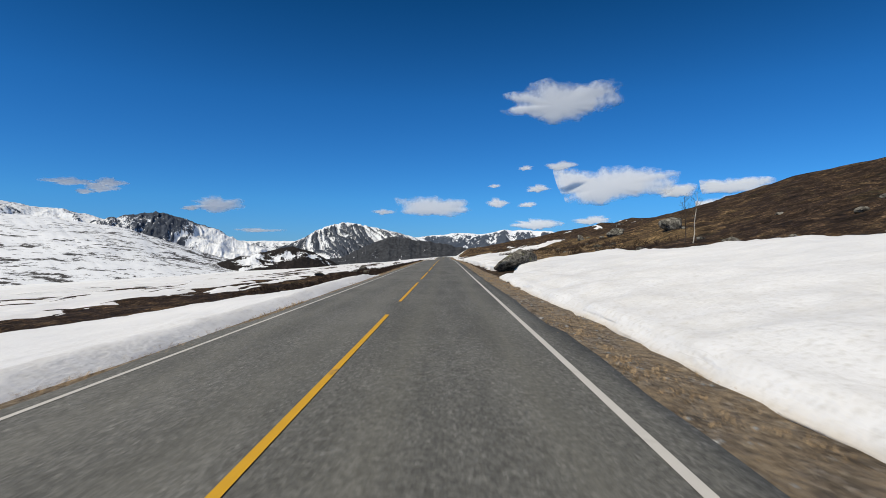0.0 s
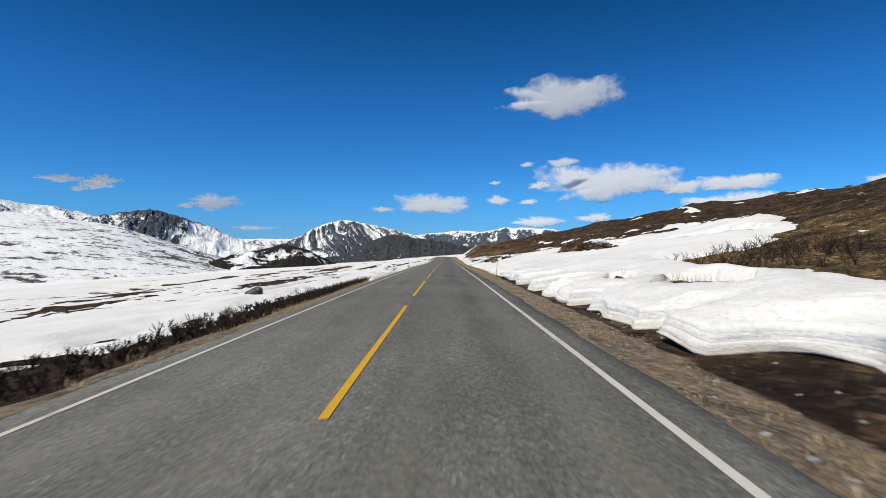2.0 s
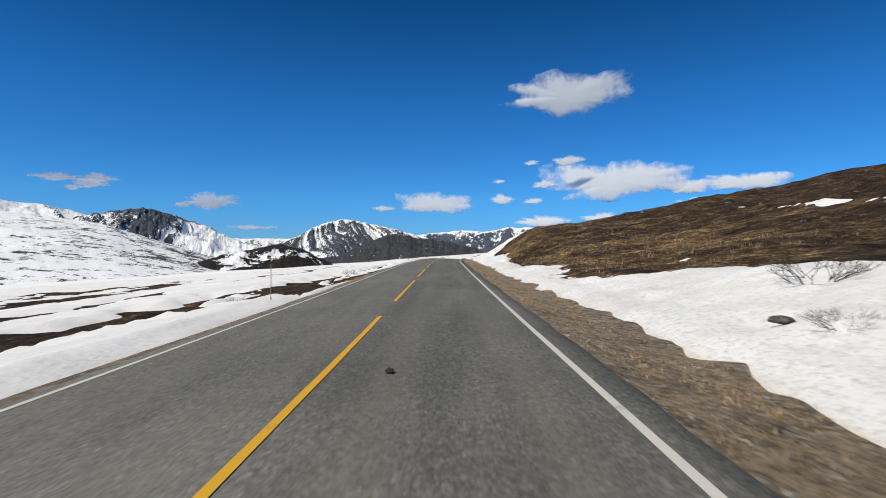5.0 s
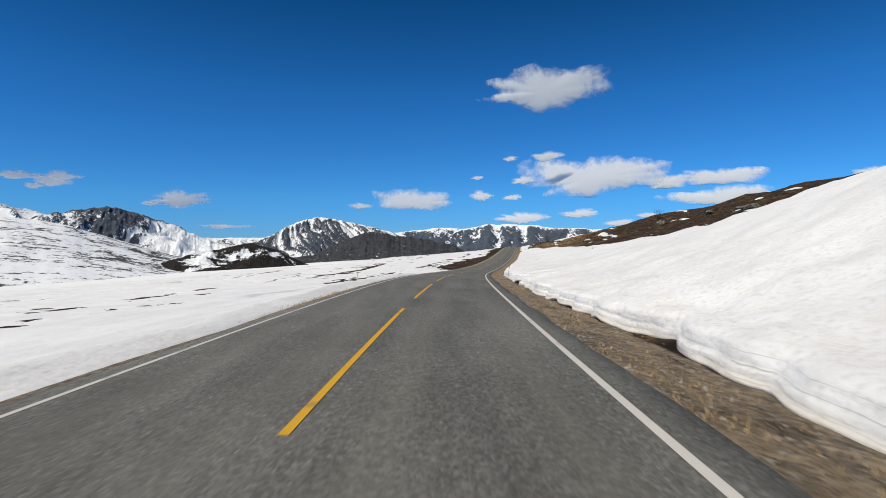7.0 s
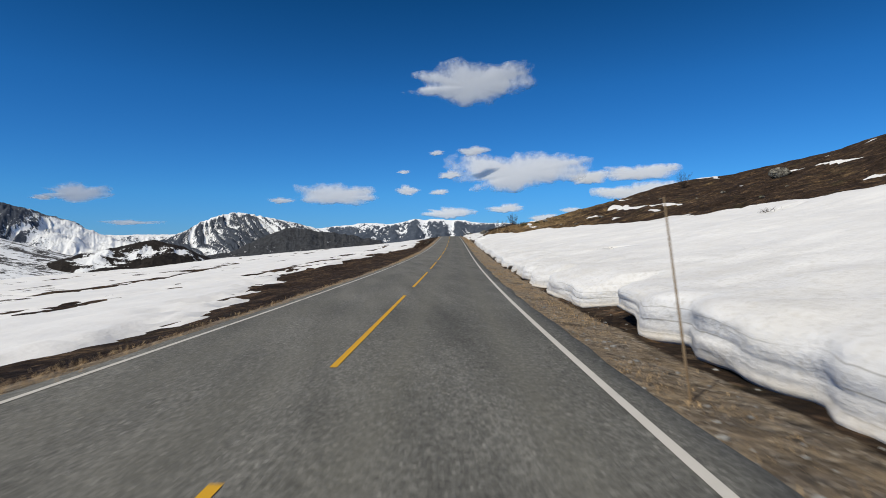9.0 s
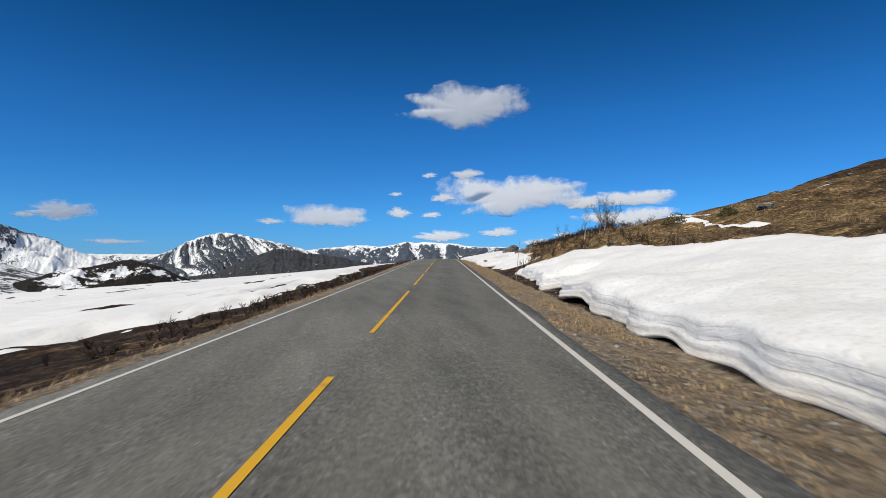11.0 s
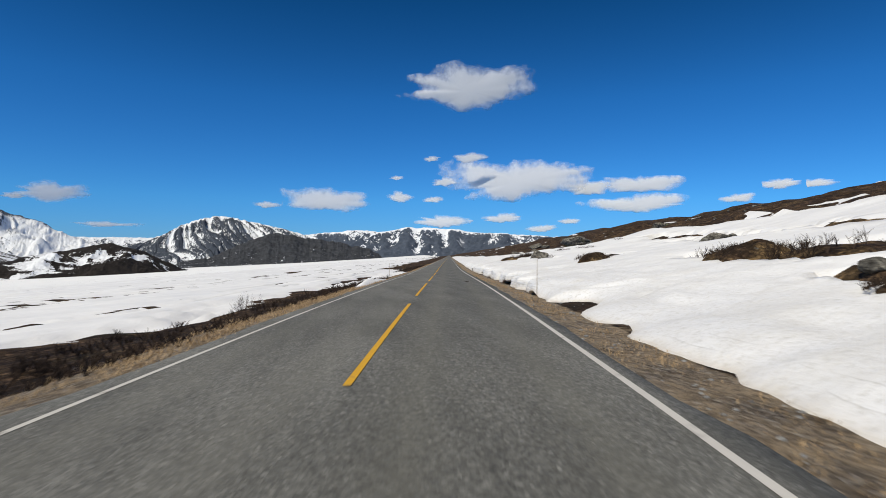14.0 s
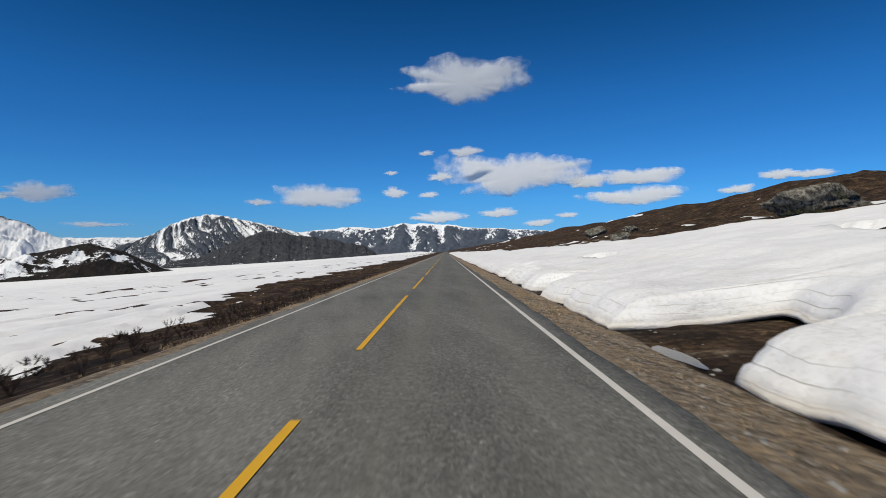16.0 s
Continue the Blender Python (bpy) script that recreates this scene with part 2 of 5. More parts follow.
def stone_material():
    m = Mat("lichen_stone", 0.9)
    v = m.coords()
    o = m.t.nodes.new("ShaderNodeObjectInfo")
    a, b = m.noise(v, 2.2, 8, 0.72), m.noise(v, 9.0, 7, 0.75)
    c = m.ramp(a, [(0.36, (0.035, 0.032, 0.027)), (0.50, (0.15, 0.138, 0.118)), (0.64, (0.36, 0.335, 0.28))])
    c = m.mix(m.ramp(m.noise(v, 3.4, 6, 0.7), [(0.50, 0.0), (0.57, 0.85)]), c, (0.028, 0.025, 0.022))
    c = m.mix(m.ramp(b, [(0.55, 0.0), (0.66, 0.7)]), c, (0.33, 0.33, 0.26))
    c = m.mix(m.math("MULTIPLY", m.ramp(m.noise(v, 1.5, 4), [(0.64, 0.0), (0.68, 0.8)]), o.outputs["Random"]), c, (0.30, 0.32, 0.07))
    m.bump(m.math("ADD", a, m.math("MULTIPLY", b, 0.4)), 1.0, 0.12)
    return m.colour(c)


def slate_material():
    m = Mat("grey_scree", 0.85)
    v = m.coords()
    o = m.t.nodes.new("ShaderNodeObjectInfo")
    c = m.ramp(m.noise(v, 6.0, 7, 0.7), [(0.3, (0.14, 0.14, 0.137)), (0.7, (0.40, 0.393, 0.375))])
    c = m.mix(0.8, c, m.ramp(o.outputs["Random"], [(0.0, 0.55), (1.0, 1.25)]), "MULTIPLY")
    m.bump(m.noise(v, 14.0, 5), 0.8, 0.03)
    return m.colour(c)


def twig_material(name, c0, c1):
    m = Mat(name, 0.85)
    g = m.t.nodes.new("ShaderNodeNewGeometry")
    return m.colour(m.ramp(g.outputs["Random Per Island"], [(0.0, c0), (1.0, c1)]))


def birch_material():
    m = Mat("birch_bark", 0.7)
    v = m.coords((1, 1, 0.35))
    c = m.mix(m.ramp(m.noise(v, 9.0, 6, 0.75), [(0.50, 0.0), (0.58, 1.0)]), (0.52, 0.48, 0.42), (0.045, 0.038, 0.032))
    m.bump(m.noise(v, 20.0, 4), 0.5, 0.01)
    return m.colour(c)


def pole_material():
    m = Mat("bamboo_pole", 0.6)
    v = m.coords()
    w = m.noise(m.coords((1, 1, 0.15)), 30.0, 5)
    c = m.ramp(w, [(0.3, (0.20, 0.135, 0.075)), (0.7, (0.40, 0.29, 0.175))])
    return m.colour(c)


def cloud_material():
    """Soft cloud: the attribute 'core' falls from 1 inside to 0 at the rim."""
    m = Mat("cloud", 1.0)
    v = m.coords()
    n = m.noise(v, 0.0060, 5, 0.5)
    wisp = m.noise(v, 0.020, 6, 0.6)
    k = m.math("ADD", m.attribute("core"), m.math("ADD", m.math("MULTIPLY", m.math("SUBTRACT", n, 0.5), 1.2), m.math("MULTIPLY", m.math("SUBTRACT", wisp, 0.5), 0.55)))
    alpha = m.ramp(k, [(0.06, 0.0), (0.28, 0.34), (0.54, 0.90), (0.82, 1.0)])
    m.put(m.b.inputs["Alpha"], m.math("MULTIPLY", alpha, 0.95))
    m.b.inputs["Specular IOR Level"].default_value = 0.0
    return m.colour((0.90, 0.90, 0.90))


SNOW, GROUND, ASPHALT = snow_material(), ground_material(), asphalt_material()
YELLOW = paint_material("yellow_paint", (0.66, 0.37, 0.03), 0.24)
WHITE = paint_material("white_paint", (0.60, 0.575, 0.53), 0.26)
# STREAKED, CLIFF and GULLIED carry distance haze in their lifted, bluish rock colours
STREAKED = mountain_material("streaked_mountain", (0.034, 0.042, 0.058), (0.095, 0.108, 0.135), (1.0, 1.0, 0.55), 0.018, 0.075, 0.65)
CLIFF = mountain_material("cliff_mountain", (0.035, 0.045, 0.065), (0.10, 0.12, 0.155), (1.0, 1.0, 0.5), 0.012, 0.05, 0.6)
GULLIED = mountain_material("gullied_mountain", (0.030, 0.038, 0.052), (0.085, 0.098, 0.125), (1.0, 1.0, 0.4), 0.018, 0.10, 0.45)
GREY_RIDGE = mountain_material("grey_ridge", (0.026, 0.028, 0.033), (0.095, 0.100, 0.110), (1.0, 1.0, 0.6), 0.020, 0.07, 0.6, 22.0)
KNOLL = mountain_material("heath_knoll", (0.010, 0.009, 0.008), (0.036, 0.030, 0.027), (0.8, 1.0, 1.0), 0.006, 0.020, 1.5)
FELL = mountain_material("white_fell", (0.040, 0.038, 0.038), (0.10, 0.095, 0.09), (0.7, 0.7, 3.4), 0.010, 0.045, 0.9, 1.5)
STONE, SLATE, BIRCH, POLE, CLOUD = stone_material(), slate_material(), birch_material(), pole_material(), cloud_material()
TWIG = twig_material("grey_brown_twigs", (0.028, 0.020, 0.016), (0.10, 0.075, 0.058))
DARK_TWIG = twig_material("dark_shrub_twigs", (0.012, 0.009, 0.008), (0.060, 0.040, 0.028))
GRASS = twig_material("dead_grass", (0.19, 0.125, 0.065), (0.60, 0.43, 0.245))
JUNIPER = twig_material("juniper_needles", (0.030, 0.034, 0.014), (0.085, 0.080, 0.032))


# ---------------------------------------------------------------- shapes
def grid_mesh(name, P, material, attr=None, smooth=True):
    """An object from an array of places (rows, columns, 3)."""
    n, m = P.shape[:2]
    idx = np.arange(n * m).reshape(n, m)
    f = np.stack([idx[:-1, :-1], idx[:-1, 1:], idx[1:, 1:], idx[1:, :-1]], -1).reshape(-1, 4)
    me = bpy.data.meshes.new(name)
    me.vertices.add(n * m)
    me.vertices.foreach_set("co", P.reshape(-1).astype(np.float32))
    me.loops.add(f.size)
    me.loops.foreach_set("vertex_index", f.reshape(-1).astype(np.int32))
    me.polygons.add(len(f))
    me.polygons.foreach_set("loop_start", np.arange(0, f.size, 4, dtype=np.int32))
    me.polygons.foreach_set("use_smooth", np.full(len(f), smooth))
    me.update()
    me.validate()
    me.materials.append(material)
    for k, a in (attr or {}).items():
        at = me.attributes.new(k, "FLOAT", "POINT")
        at.data.foreach_set("value", a.reshape(-1).astype(np.float32))
    return new(name, me)


RNG = np.random.RandomState(7)
LATTICE = RNG.rand(64, 64)


def value_noise(x, y, seed=0):
    """Smooth noise of -1 to 1, one lump a unit."""
    x, y = x + 13.7 * seed, y + 7.3 * seed
    xi, yi = np.floor(x).astype(int), np.floor(y).astype(int)
    a, b = x - xi, y - yi
    a, b = a * a * a * (a * (a * 6 - 15) + 10), b * b * b * (b * (b * 6 - 15) + 10)
    g = lambda i, j: LATTICE[(xi + i) % 64, (yi + j) % 64]
    return 2 * ((g(0, 0) * (1 - a) + g(1, 0) * a) * (1 - b) + (g(0, 1) * (1 - a) + g(1, 1) * a) * b) - 1


def fbm(x, y, seed=0, octaves=5, gain=0.5):
    t, amp = 0, 1.0
    for o in range(octaves):
        t = t + amp * value_noise(x * 2**o, y * 2**o, seed + o)
        amp *= gain
    return t


def ridged(x, y, seed=0, octaves=5):
    t, amp = 0, 1.0
    for o in range(octaves):
        t = t + amp * (1 - 2 * np.abs(value_noise(x * 2**o, y * 2**o, seed + o)))
        amp *= 0.55
    return t


def step(x, a, b):
    t = np.clip((x - a) / (b - a), 0, 1)
    return t * t * (3 - 2 * t)


ASPHALT_R, ASPHALT_L = 2.98, -2.46
# the middles of the white lines
RIGHT_EDGE = [(0, 2.50), (90, 2.52), (165, 2.58), (200, 2.60), (300, 2.55), (340, 2.62), (457, 2.70), (495, 2.61), (555, 2.70), (593, 2.69), (640, 2.65)]
LEFT_EDGE = [(0, -2.20), (160, -2.13), (203, -2.30), (300, -2.22), (342, -2.28), (456, -2.20), (495, -2.08), (555, -2.15), (635, -2.18)]


def knots(s, pairs):
    a = np.array(pairs, float)
    return np.interp(s, a[:, 0], a[:, 1])


def ease(s, pairs):
    """As knots, with soft corners."""
    return (knots(s - 2.5, pairs) + 2 * knots(s, pairs) + knots(s + 2.5, pairs)) / 4


HILL = [(0, 1.0), (120, 0.97), (200, 0.86), (270, 0.92), (330, 1.0), (400, 1.06), (450, 1.06), (490, 0.97), (525, 0.86), (570, 0.82), (640, 0.84), (720, 0.88), (1200, 0.8)]


def smooth_ground(s, u):
    """Height of the ground over the road, without its small bumps."""
    right = np.interp(u, [2.9, 3.4, 4.4, 6, 12, 20, 40, 60, 90, 140, 220, 400], [-0.12, -0.18, -0.30, -0.15, 0.9, 2.2, 7.5, 13, 19, 25, 30, 34])
    right = np.where(u > 6, -0.15 + (right + 0.15) * ease(s, HILL), right)
    left = np.interp(-u, [2.4, 2.8, 4.2, 7, 12, 25, 60, 120, 200, 400, 800, 1500, 4700], [-0.09, -0.14, -0.5, -0.9, -1.4, -2.6, -5.5, -10.5, -16.5, -31, -57, -92, -100])
    z = np.where(u > 0, right, left + 2.4 * (knots(s, CROSSFALL) + 0.03) * step(-u, 30, 3))
    # brown spur that comes down to the road
    z = z + np.where(u > 0, 3.2 * np.exp(-((s - 272) / 26)**2) * step(u, 4.5, 13) * step(u, 60, 25), 0)
    z = z + np.where(u > 0, 1.35 * np.exp(-((s - 471) / 15)**2) * step(u, 5.0, 10.5) * step(u, 50, 22), 0)
    far = np.abs(u)
    return z + fbm(s / 38, u / 26, 3) * 0.10 * np.clip(far - 6, 0, 60) * np.where(u > 0, 0.32, 0.10) * np.where(u < -150, 0, 1)


def ground_height(s, u):
    far = np.abs(u)
    mound = 0.0
    if np.any((u > 5.5) & (u < 40)):
        b = np.maximum(np.maximum(blob_field(s, u, BARE_1, 71), blob_field(s, u, BARE_2, 72)), blob_field(s, u, BARE_3, 73))
        mound = (0.8 * np.clip(ease(s, THICK), 0.2, 0.55) + 0.08) * step(b, -0.6, 0.7) * step(u, 5.2, 6.4) * (1 - 0.75 * step(s, 452, 458) * step(s, 505, 498))
    return smooth_ground(s, u) + mound + fbm(s / 3.1, u / 3.1, 9, 4) * 0.20 * step(far, 4.0, 10) * step(far, 300, 60) + fbm(s / 0.9, u / 0.9, 12, 2) * 0.035 * step(far, 2.7, 3.4) * step(far, 60, 20)


CROSSFALL = [(260, -0.03), (300, 0.028), (370, 0.028), (420, -0.03)]       # of the left lane: the bend is banked


def surface(s, u):
    """Height of the asphalt over the yellow line."""
    return np.where(u > 0, -0.03 * u, -u * knots(s, CROSSFALL))


def blob_field(s, u, blobs, seed):
    """The strongest of several soft ellipses (s, u, half length, half width): 1 in the middle, 0 at the rim, less outside."""
    w = fbm(s / 2.6, u / 1.6, seed, 5, 0.62) * 0.40
    best = np.full(np.shape(s), -9.0)
    for a, b, la, lb in blobs:
        best = np.maximum(best, 1 + w - np.sqrt(((s - a) / la)**2 + ((u - b) / lb)**2))
    return best


# where the face of the bank slopes instead of standing
GENTLE = [(118, 0.0), (123, 0.6), (136, 0.5), (142, 0.1), (160, 0.0), (176, 0.0), (184, 0.25), (240, 0.25), (256, 0.0), (541, 0.0), (548, 1.0), (562, 1.0), (572, 0.0), (618, 0.0), (626, 0.5), (700, 0.5)]
# where the bank of snow begins, how thick it is at its lip, how ragged, and how far it reaches uphill
LIP = [(-60, 4.0), (36, 3.95), (46, 4.3), (75, 4.3), (110, 4.25), (121, 4.15), (130, 4.4), (137, 4.4), (160, 4.1), (175, 4.1), (195, 4.3), (205, 4.4), (225, 4.35), (260, 4.4), (295, 3.9), (327, 4.0), (333, 4.5), (341, 4.5), (346, 4.1), (360, 4.1), (450, 4.5), (456, 4.85), (463, 4.75), (480, 4.2), (530, 4.0), (600, 4.05), (760, 4.1)]
THICK = [(-60, 0.52), (34, 0.52), (37, -0.5), (45.6, -0.5), (46.8, 0.45), (52, 0.75), (110, 0.75), (130, 0.55), (172, 0.38), (178, 0.32), (214, 0.30), (236, 0.30), (246, 0.34), (295, 0.75), (330, 0.95), (360, 0.95), (400, 0.7), (445, 1.0), (460, 1.0), (462.5, 0.8), (463.6, -0.4), (467, -0.4), (470, 0.25), (476, 0.5), (490, 0.6), (515, 0.7), (540, 0.7), (546, 0.5), (566, 0.5), (574, 0.85), (600, 1.0), (630, 0.95), (700, 0.7), (760, 0.6)]
RAGGED = [(-60, 0.10), (36, 0.12), (50, 1.0), (114, 0.9), (120, 0.35), (150, 0.35), (180, 0.2), (240, 0.3), (296, 0.8), (360, 0.8), (450, 0.7), (500, 0.9), (540, 0.6), (600, 0.7), (760, 0.7)]
REACH = [(-60, 16), (20, 17), (36, 15.5), (42, 14.5), (43.6, 13), (44.6, 5.0), (46.5, 6.6), (48, 6.5), (50, 6.0), (53, 6.8), (56, 9.0), (60, 11), (75, 12), (82, 10.2), (92, 9.6), (97, 10), (103, 11.5), (108, 16), (113, 23), (130, 29), (150, 24), (185, 18), (200, 13.5), (208, 12), (212, 10), (218, 7.4), (242, 6.8), (262, 7.2), (280, 13), (310, 24), (350, 32), (385, 27), (430, 19), (445, 13), (450, 11), (457, 9.8), (462, 9.2), (466, 8), (472, 8.5), (482, 9.0), (490, 10.5), (505, 8.5), (515, 11.5), (540, 12.5), (552, 14), (560, 28), (570, 38), (600, 40), (640, 36), (655, 31), (680, 18), (760, 14), (1200, 12)]
# bare heath showing through, and snow lying higher up
BARE_1 = [(92.6, 7.2, 2.2, 0.55), (96.8, 6.6, 1.2, 0.4), (81, 8.6, 2.2, 0.8), (132, 14.3, 5.5, 2.2), (155.7, 7.0, 3.6, 1.0), (149.5, 8.8, 1.4, 0.6), (146.7, 7.0, 0.7, 0.35), (170, 5.9, 1.3, 0.6), (161.4, 7.2, 2.6, 1.9), (166, 6.4, 0.9, 0.4), (185.6, 6.5, 1.4, 0.7), (118, 19.5, 6, 1.0), (140, 20, 5, 0.9)]
BARE_2 = [(326, 21.5, 9, 2.4), (345, 31, 8, 1.2), (381, 9.4, 0.9, 0.4), (386, 20.6, 1.4, 0.5), (485, 8.2, 3.0, 1.6), (462, 6.0, 1.0, 0.6), (480.3, 8.0, 2.0, 0.9)]
BARE_3 = [(569, 11.6, 4, 1.0), (566, 12.5, 3.5, 1.6), (588, 12.4, 3, 0.7), (577, 21, 6, 0.5), (590, 24, 14, 1.1), (603, 10.8, 2.6, 0.7), (626, 9.6, 5.5, 1.2), (632, 12.6, 7, 1.5), (560, 9.5, 1.4, 0.6), (636, 19, 11, 1.0), (645, 16, 4, 0.8), (610, 27, 10, 1.1), (655, 8.5, 1.6, 0.5), (536, 6.6, 1.5, 0.8)]
HIGH_1 = [(150, 30, 16, 0.8), (172, 26, 16, 1.2), (160, 38, 18, 1.0), (196, 22, 12, 1.0), (205, 30, 14, 1.3), (232, 28, 12, 0.9), (40, 24, 2.0, 0.3)]
HIGH_2 = [(358, 37, 14, 2.0), (370, 44, 8, 0.8), (420, 44, 7, 1.0), (446, 30, 10, 0.9), (471, 17.8, 2.6, 1.1), (484, 7.4, 2.0, 0.5), (548, 34, 14, 0.7), (575, 36, 20, 1.0), (562, 24, 12, 1.2), (620, 42, 16, 1.0), (700, 21, 14, 1.2), (725, 12, 20, 2.0), (740, 24, 16, 1.5), (490, 26, 6, 0.7), (660, 46, 18, 0.9)]


BITES = [(54, 1.5, 1.3), (61.2, 1.4, 1.7), (66.9, 1.5, 1.4), (71.9, 1.6, 1.0), (76.4, 1.2, 1.8), (85.8, 1.2, 2.1), (89.0, 0.7, 0.8), (94, 0.6, 0.8), (100, 1.3, 1.3), (104.5, 1.5, 1.3), (109.5, 0.6, 0.8), (116, 1.0, 1.2), (143.3, 0.8, 1.1), (162.6, 3.4, 3.0), (299, 0.25, 1.0), (304.7, 1.0, 1.1), (312.4, 0.6, 1.4), (318, 0.7, 1.2), (321.5, 0.5, 0.8), (328, 0.5, 1.0)]
BITES_2 = [(342, 0.9, 1.3), (349, 0.8, 1.2), (355, 0.6, 1.0), (366, 0.9, 1.4), (458, 0.5, 0.9), (477.4, 1.2, 2.0), (516.5, 0.5, 0.8), (526, 0.5, 0.7), (538, 0.9, 1.2), (450.6, 1.3, 2.0), (543.2, 1.0, 1.8), (566.4, 1.2, 1.9), (574, 0.5, 0.9), (579.9, 1.1, 1.2), (586.4, 1.0, 1.4), (595, 1.0, 1.6), (599.5, 0.9, 1.0), (604.8, 0.8, 1.1), (614.3, 0.4, 0.8), (619.5, 2.0, 1.4), (637.2, 2.6, 2.5), (648, 0.9, 1.2), (660, 0.8, 1.0)]


def lip_line(s):
    r = ease(s, RAGGED)
    w = value_noise(s / 2.9, 0 * s + 3.3, 40)
    saw = np.mod(s / 3.3 + 0.55 * value_noise(s / 7.0, 0 * s + 1.7, 41), 1.0)
    bite = np.maximum(0, np.abs(saw - 0.42) * -3.2 + 1) * (0.5 + 0.5 * w)
    cut = 0 * s
    for a, deep, half in BITES + BITES_2:
        x = (s - a) / half
        cut = np.maximum(cut, deep * np.clip(1 - np.where(x > 0, x * 2.6, x * 0.75)**2, 0, 1)**0.6)
    return ease(s, LIP) + 0.24 + cut + r * (0.6 * bite**1.3 + 0.14 * value_noise(s / 0.9, 0 * s + 5.1, 44) + 0.05 * value_noise(s / 0.4, 0 * s + 2.9, 45)) + 0.15 * value_noise(s / 11, 0 * s, 43)


def snow_right(s, u):
    """Depth of the snow right of the road; below nought where the heath is bare."""
    e = u - lip_line(s)
    reach = ease(s, REACH) + fbm(s / 7, u / 5, 61, 5) * 1.5
    t = 0.80 * ease(s, THICK)
    t = np.where(s < 46, np.maximum(t, 0.3), t)
    band = np.minimum(t + (0.35 - 0.55 * np.minimum(t, 0.75)) * step(e, 0.5, 5) + 0.10 * fbm(s / 6, u / 4, 62, 4) * step(e, 0.1, 2) * np.clip(t / 0.5, 0.2, 1), (reach - u) * 0.24)
    band = np.where((ease(s, THICK) < 0.05) & (s < 44.8), np.minimum(band, 0.8 * (u - 5.6) - 0.3 + 0 * s), band)
    bare = np.maximum(np.maximum(blob_field(s, u, BARE_1, 71), blob_field(s, u, BARE_2, 72)), blob_field(s, u, BARE_3, 73))
    band = np.minimum(band, -2.6 * bare + 0.02)
    high = np.maximum(blob_field(s, u, HIGH_1, 74), blob_field(s, u, HIGH_2, 75)) * 0.35
    scatter = (fbm(s / 16, u / 3.0, 76, 5) - 0.98 - 0.5 * step(s, 135, 110) - 0.6 * step(s, 195, 208) * step(s, 280, 262) * step(u, 24, 18)) * 0.5
    band = band + np.where(e > 1.0, 0.13 * fbm(s / 1.0, u / 0.6, 64, 4, 0.6) * step(band, 0.35, 0.05), 0)
    return np.clip(np.maximum(np.maximum(band, high), np.where(u > ease(s, REACH) + 2, scatter, -9)), -0.6, 1.6)


# the left side: heath from LEFT_A to LEFT_B metres off the yellow line, snow beyond
LEFT_A = [(-60, 12), (10, 12.5), (17, 10.0), (20, 7.8), (23, 6.4), (27, 4.6), (31, 3.3), (33, 2.6), (104, 2.6), (112, 3.6), (122, 3.3), (128, 2.9), (190, 2.8), (200, 3.2), (210, 3.4), (222, 2.7), (240, 2.8), (290, 2.8), (319, 3.0), (324, 2.6), (573, 2.6), (575, 3.6), (578, 3.9), (581, 3.4), (583, 2.6), (600, 2.6), (605, 2.9), (611, 3.0), (615, 2.6), (632, 2.7), (640, 2.6), (760, 2.6)]
LEFT_B = [(-60, 16), (12, 14), (20, 17), (30, 18), (48, 15), (60, 13), (75, 8.4), (82, 6.2), (98, 6.0), (108, 6.6), (114, 4.4), (120, 3.2), (205, 2.4), (212, 3.2), (220, 5.0), (226, 5.6), (240, 3.0), (318, 2.4), (324, 4.3), (330, 4.6), (338, 5.0), (348, 4.6), (360, 4.9), (370, 6.8), (398, 13), (430, 13), (455, 6.2), (470, 7.4), (480, 7.0), (510, 8.6), (538, 8.5), (556, 7.0), (566, 8.5), (586, 7.2), (592, 5.6), (600, 5.0), (603, 4.4), (607, 3.6), (611, 3.5), (616, 4.5), (627, 6.5), (648, 8.0), (675, 14), (760, 15), (1200, 20)]
STRIPE_1 = [(118, -10.5, 7, 1.0), (126, -8.0, 6, 0.6), (124, -14, 9, 1.1), (154, -20, 14, 1.6), (136, -10, 8, 0.8), (150, -12.5, 8, 0.6), (131, -5.5, 3, 0.4), (50, -18.4, 16, 1.9), (118, -28, 26, 3.6), (98, -25, 12, 2.0), (64, -26, 14, 1.2), (150, -36, 22, 2.0), (126, -7.4, 7, 0.5), (120, -11, 10, 0.6), (190, -10.0, 9, 1.3), (212, -9.2, 12, 1.6), (226, -6.4, 16, 1.5), (214, -18, 16, 2.4), (238, -31, 24, 4.0), (262, -46, 36, 4.5), (225, -57, 40, 4.0), (250, -5.0, 14, 1.3), (195, -24, 26, 2.0)]
STRIPE_2 = [(306, -7.8, 5.5, 1.0), (314, -11.5, 6, 0.9), (440, -42, 30, 1.8), (386, -34, 8, 1.0), (410, -15.5, 5, 0.5), (465, -9, 7, 0.5), (470, -14, 9, 0.6), (545, -11, 10, 0.7), (556, -16, 8, 0.6), (606, -7.4, 12, 0.8), (612, -10.8, 12, 0.6), (604, -4.2, 2.4, 0.5), (632, -11, 14, 0.5), (588, -12.5, 16, 0.6), (640, -5, 8, 0.5), (605, -17, 8, 0.5), (660, -19, 20, 0.7)]


